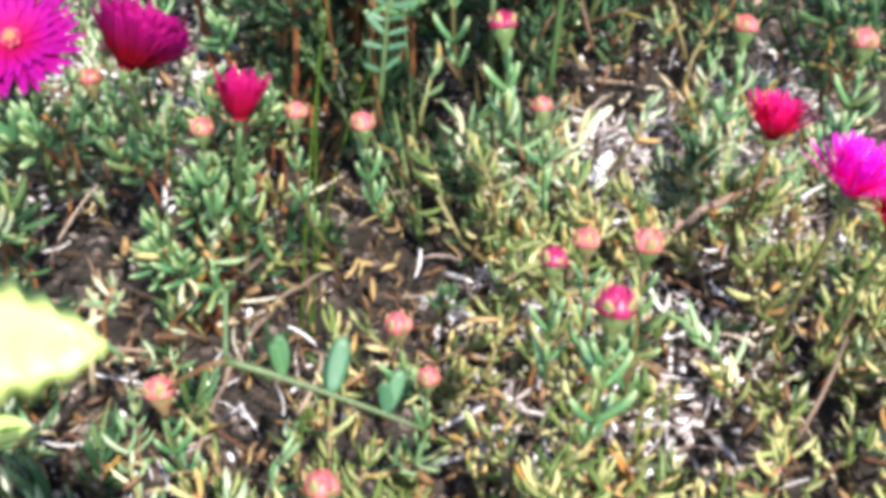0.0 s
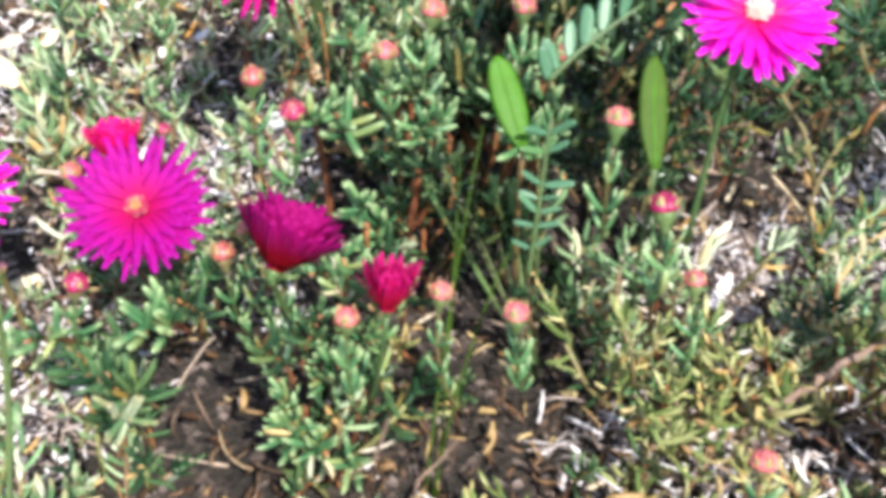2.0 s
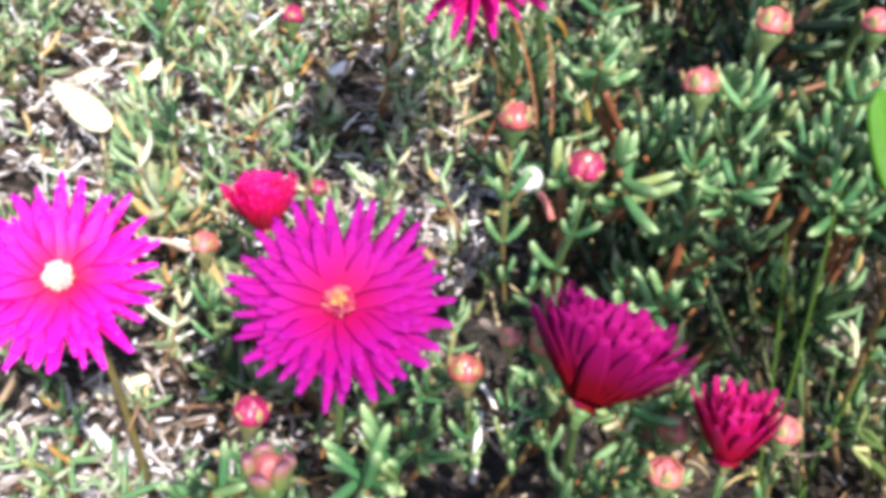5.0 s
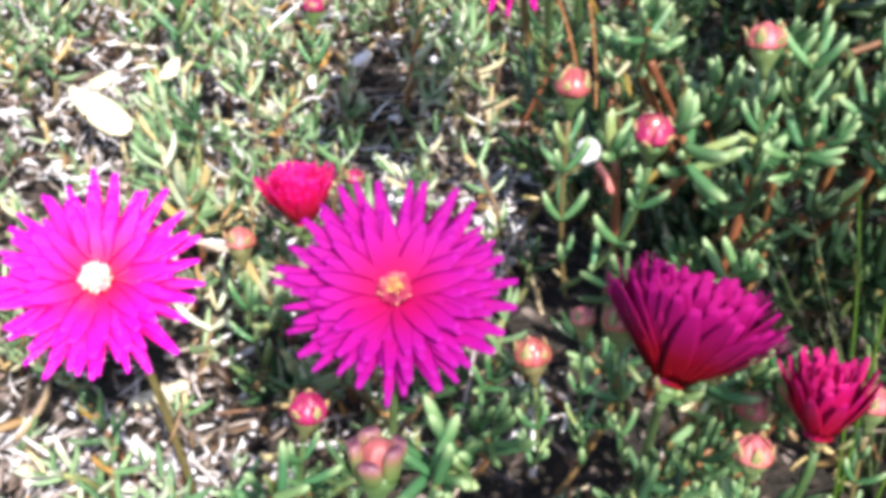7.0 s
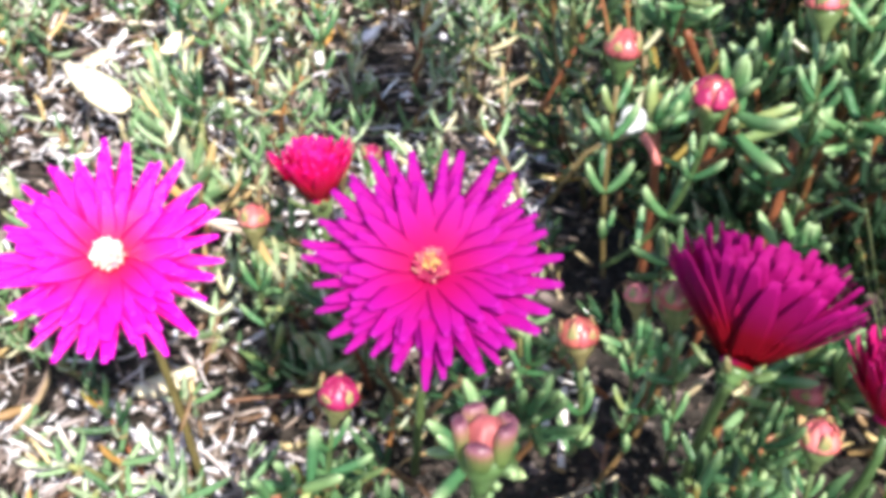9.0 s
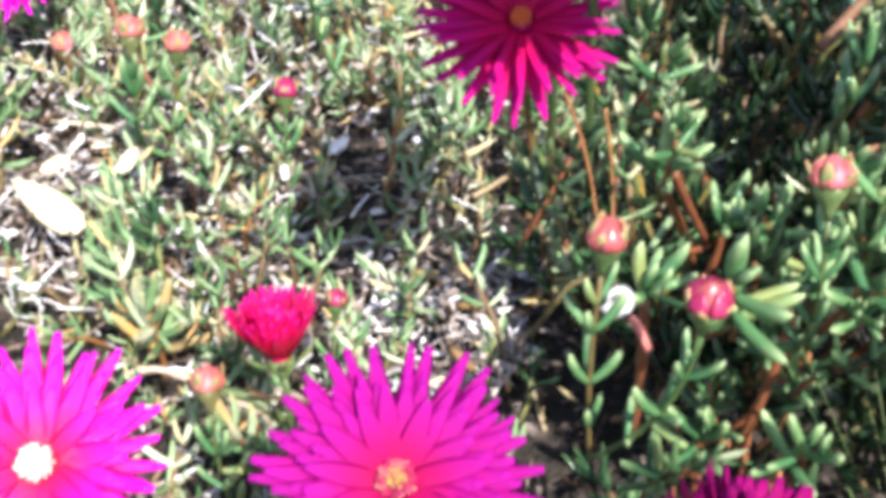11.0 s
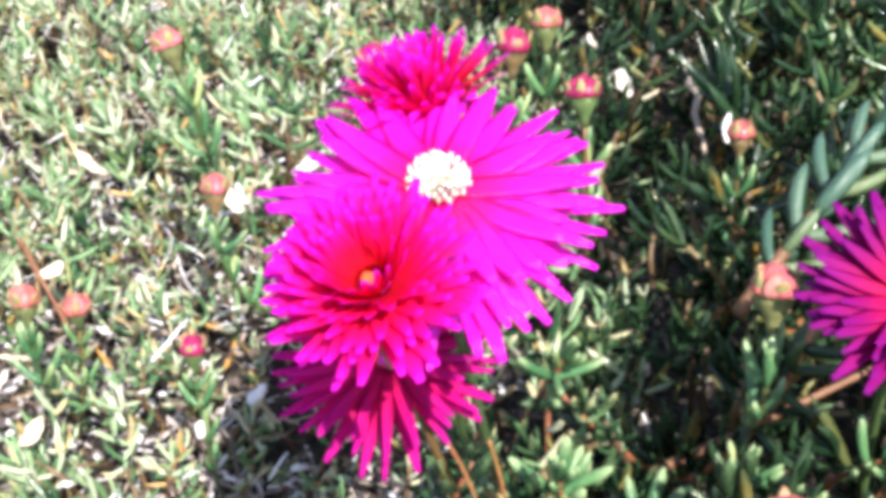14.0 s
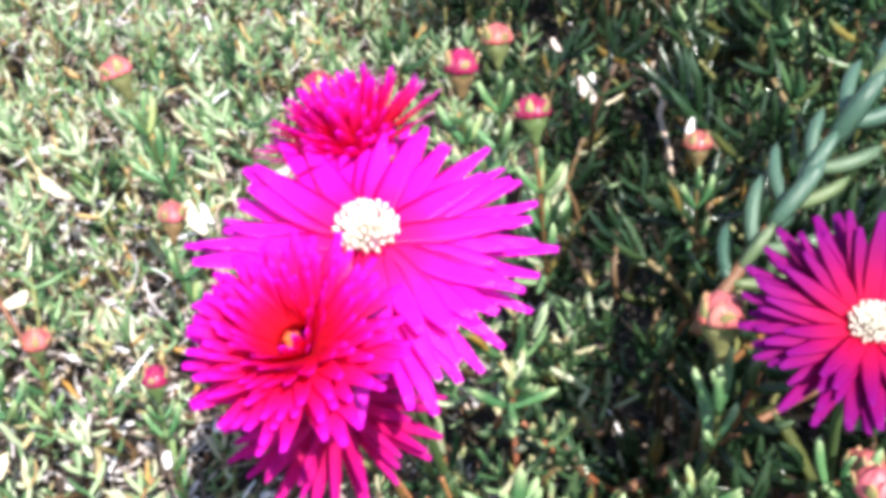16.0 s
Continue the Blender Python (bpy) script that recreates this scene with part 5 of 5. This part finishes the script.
# the two that catch the eye
v, f = blade_geo(0.019, 0.0024, 0.0012, 0.3, 6, 5, 0.8, 0.7, 0.5)
single("dry_straw", v @ (turn("Z", 86) @ turn("Y", -38)).T + (0.0250, 0.1800, 0.024), f, M_SCRAP, "upright white straw splinter in a dark gap", "straw", "dry straws")
for k in range(7):
    q = np.random.default_rng(970 + k)
    v, f = blade_geo(q.uniform(0.005, 0.010), q.uniform(0.0010, 0.0022), 0.0007, q.uniform(-1, 1), 5, 5, 0.7, 0.4, 0.5)
    t = turn("Z", q.uniform(0, 360)) @ turn("Y", q.normal(-20, 20)) @ turn("X", q.uniform(0, 90))
    single("dry_straw", v @ t.T + (0.0285 + q.normal(0, 0.003), 0.1975 + q.normal(0, 0.003), 0.032), f, M_SCRAP, "bleached white flake beside an upright straw splinter", "straw", "dry straws")
v, f = tube_geo(curve_points((-0.054, 0.243, 0.040), (-0.036, 0.238, 0.034), (-0.045, 0.243, 0.042), 6), 0.0014, 6)
single("dry_straw", v, f, M_STALK, "yellow stalk piece lying on the mat", "straw", "dry straws")


def build_sprig(label, line, leaflets, length, width, spread, seed, broad=None):
    """A stalk with leaflets in two rows, or in one where both stand the same way."""
    r = np.random.default_rng(seed)
    thing = empty("vetch_sprig", line[0])
    pts = curve_points(line[0], line[2], line[1], 12)
    v, f = tube_geo(pts - np.array(line[0]), np.linspace(0.0009, 0.0005, 13), 6)
    part("stalk", quads_mesh("stalk", v, f, [M_STALK]), thing, label="thin pale green stalk")
    v, f = blade_geo(length, width, 0.0006, 0.25, 7, 6, 0.35, 0.3, 0.5)
    me = quads_mesh("leaflet", v, f, [M_VETCH])
    for k in range(leaflets):
        s = (k + 0.4) / leaflets if spread[0] == spread[1] else 0.28 + 0.72 * (k // 2 * 2 + 1) / leaflets
        at = pts[min(12, int(s * 12))] - np.array(line[0])
        side = 1 if k % 2 else -1
        x = (Vector(spread[0] if side > 0 else spread[1]).normalized() + Vector(r.normal(0, 0.2, 3))).normalized()
        z = Vector((0.15, -0.75, 0.6)) + Vector(r.normal(0, 0.25, 3))
        z = (z - x * z.dot(x)).normalized()
        t = np.array([x, z.cross(x), z]).T
        part("leaflet", me, thing, local(t, at, np.full(3, r.uniform(0.6, 1.15))))
    return tagged(thing, label, "wild plant", "vetch sprigs")


build_sprig("vetch sprig with oval bluish leaflets on a bent stalk", ((0.0850, 0.009, 0.119), (0.100, 0.008, 0.115), (0.1250, 0.003, 0.1075)), 6, 0.0110, 0.0046, ((0.12, 0.6, 0.8), (-0.12, 0.5, 0.8)), 61)
v, f = tube_geo(curve_points((0.0850, 0.009, 0.119), (0.0845, 0.018, 0.130), (0.0845, 0.014, 0.124), 6), 0.0006, 6)
single("grass_stalk", v, f, M_STALK, "thin upright pale green grass stalk", "grass")
build_sprig("vetch sprig with a row of upright bluish leaflets", ((0.1085, 0.168, 0.149), (0.114, 0.172, 0.156), (0.133, 0.182, 0.166)), 6, 0.0115, 0.0046, ((-0.02, 0.6, 0.85), (-0.02, 0.6, 0.85)), 62)
build_sprig("feathery sprig of narrow bluish leaflets", ((0.107, 0.148, 0.095), (0.108, 0.152, 0.110), (0.110, 0.165, 0.140)), 14, 0.0085, 0.0024, ((0.8, -0.1, 0.35), (-0.8, -0.1, 0.35)), 63)
build_sprig("upright sprig of small bluish leaflets on the mat", ((-0.150, 0.385, 0.030), (-0.150, 0.385, 0.050), (-0.148, 0.380, 0.085)), 10, 0.0110, 0.0030, ((0.8, -0.2, 0.5), (-0.8, -0.2, 0.5)), 65)


def build_broad_leaf(foot, tip, width, label, mat):
    """An upright leaf blade with a raised midrib and a short stalk."""
    foot, tip = Vector(foot), Vector(tip)
    thing = empty("broad_leaf", foot)
    x = (tip - foot).normalized()
    z = Vector((0.2, -0.8, 0.5))
    z = (z - x * z.dot(x)).normalized()
    t = np.array([x, z.cross(x), z]).T
    ln = (tip - foot).length
    v, f = blade_geo(ln, width, 0.0008, 0.3, 10, 8, 0.3, 0.15, 0.5)
    part("blade", quads_mesh("blade", v, f, [mat]), thing, local(t))
    v, f = blade_geo(ln * 0.96, 0.0011, 0.0016, 0.3, 10, 5, 0.8, 0.3, 0.3)
    part("midrib", quads_mesh("midrib", v, f, [M_BROAD]), thing, local(t), "pale raised midrib")
    v, f = tube_geo(curve_points((0, 0, 0), (0.003, 0.006, -0.06), (0, 0, -0.03), 6), 0.0008, 6)
    part("stalk", quads_mesh("stalk", v, f, [M_STALK]), thing)
    tagged(thing, label, "leaf", "broad leaves")


build_broad_leaf((0.1030, 0.163, 0.130), (0.0940, 0.179, 0.149), 0.0098, "upright bright green broad leaf with a midrib", M_BROAD)
build_broad_leaf((0.1400, 0.160, 0.127), (0.1378, 0.181, 0.150), 0.0090, "wide olive green leaf with shade put into its colour", M_OLIVE)


def build_saw_leaf():
    """A large pale leaf with a toothed edge, on a short stalk."""
    thing = empty("saw_toothed_leaf", (0.1065, -0.1043, 0.2321))
    n, ln, w = 30, 0.030, 0.0115
    rings = []
    for k in range(n + 1):
        s = k / n
        half = w * (1 - s) ** 0.62 * min(1.0, 0.35 + s * 3.2) * (1.0 - (0.20 if k % 2 else 0.0)) + 0.0002
        x = -ln * (1 - s)
        rings.append([(x, half, -0.0012 * (half / w)), (x + 0.0006, half * 0.5, 0.0006), (x, 0, -0.0004), (x + 0.0006, -half * 0.5, 0.0006), (x, -half, -0.0012 * (half / w)), (x, -half * 0.5, 0.0001), (x, 0, -0.0010), (x, half * 0.5, 0.0001)])
    v, f = rings_geo(rings)
    t = turn("Z", 3) @ turn("Y", 4) @ turn("X", 38)
    part("blade", quads_mesh("blade", v, f, [M_SAW]), thing, local(t))
    stalk = curve_points((-0.030, 0.0, 0.0), (-0.075, 0.010, -0.180), (-0.065, 0.004, -0.020), 7)
    v, f = tube_geo(stalk, 0.0012, 6)
    part("stalk", quads_mesh("stalk", v, f, [M_STALK]), thing)
    tagged(thing, "large sunlit pale green leaf with a saw-toothed edge", "leaf")


build_saw_leaf()
build_broad_leaf((0.0250, -0.0030, 0.1042), (0.0471, 0.0003, 0.1083), 0.0072, "rounded bright green leaf with a pale midrib", M_SAW)
build_broad_leaf((0.0239, 0.0120, 0.1222), (0.0390, 0.0122, 0.1226), 0.0042, "small rounded green leaf beside a larger one", M_BROAD)
v, f = tube_geo(curve_points((0.0850, 0.0090, 0.1190), (0.0715, 0.0121, 0.1070), (0.0796, 0.0083, 0.1181), 6), 0.0005, 6)
single("grass_stalk", v, f, M_STALK, "thin green side stalk leaning down", "grass")
v, f = tube_geo(curve_points((0.0435, 0.0343, 0.1023), (0.0359, 0.0093, 0.1033), (0.0406, 0.0218, 0.1028), 8), 0.0009, 7)
single("dead_twig", v, f, M_TWIG, "pale dead twig leaning over dark soil", "twig", "dry twigs")
v, f = tube_geo(curve_points((0.0528, 0.0320, 0.1152), (0.0472, 0.0324, 0.0843), (0.0516, 0.0249, 0.1066), 8), 0.0007, 7)
single("bare_stem", v, f, M_STRAW, "pale pinkish bare stem under a small tuft", "stem")

# a tuft of thin grass
tuft = empty("grass_tuft", (0.080, 0.131, 0.0))
for a, b, bend, w in (((0, 0, 0), (0.012, 0.044, 0.128), (0.004, 0.015, 0.09), 0.0011), ((0.004, 0.002, 0), (0.006, 0.05, 0.112), (0.006, 0.02, 0.08), 0.0010), ((0.002, -0.002, 0), (0.024, 0.03, 0.10), (0.008, 0.01, 0.07), 0.0010)):
    v, f = tube_geo(curve_points(a, b, bend, 8), np.linspace(w * 0.6, w * 0.2, 9), 5)
    part("blade", quads_mesh("blade", v, f, [M_OLIVE]), tuft)
tagged(tuft, "tuft of thin green grass among ice plants", "grass")


def build_tuft(base, blades, length, lean, turned, seed, label):
    """Thin bowed blades that part from one foot."""
    r = np.random.default_rng(seed)
    tuft = empty("grass_tuft", base)
    for k in range(blades):
        ln = length * r.uniform(0.6, 1.0)
        v, f = blade_geo(ln, r.uniform(0.0010, 0.0017), 0.0003, ln * r.uniform(-0.2, -0.05), 7, 4, 0.7, 0.15, 0.4)
        t = turn("Z", turned + r.normal(0, 28)) @ turn("Y", -(90 - lean + r.normal(0, 6)))
        part("blade", quads_mesh("blade", v, f, [M_GRASS]), tuft, local(t, (r.normal(0, 0.001), r.normal(0, 0.001), 0)))
    return tagged(tuft, label, "grass", "grass tufts")


build_tuft((0.121, 0.196, soil_height(0.121, 0.196)), 11, 0.110, 22, 165, 61, "tuft of thin pale green grass beside ice plants")

# straws and twigs fallen over the bare soil
r = np.random.default_rng(77)
for k in range(16):
    x, y = r.uniform(0.185, 0.300), r.uniform(0.240, 0.315)
    ln, az, rise = r.uniform(0.010, 0.026), math.radians(r.normal(-35, 35)), r.uniform(-0.12, 0.25)
    half = Vector((math.cos(az), math.sin(az), rise)) * ln / 2
    mid = Vector((x, y, soil_height(x, y) + 0.006 + abs(half.z)))
    bow = mid + Vector((r.normal(0, 0.0015), r.normal(0, 0.0015), r.uniform(0, 0.002)))
    wide = r.uniform(0.0007, 0.0013)
    twig = k % 4 == 3
    v, f = tube_geo(curve_points(mid - half * (1.6 if twig else 1), mid + half * (1.6 if twig else 1), bow, 7), wide * np.linspace(1.1, 0.7, 8) * (1 + 0.12 * np.sin(np.arange(8) * 2.2)), 6)
    if twig:
        single("dead_twig", v, f, M_TWIG, "thin brown dead twig lying on dark soil", "twig", "dry twigs")
    else:
        single("dry_straw", v, f, M_LITTER_PALE, "bleached pale straw lying on dark soil", "straw", "dry straws")
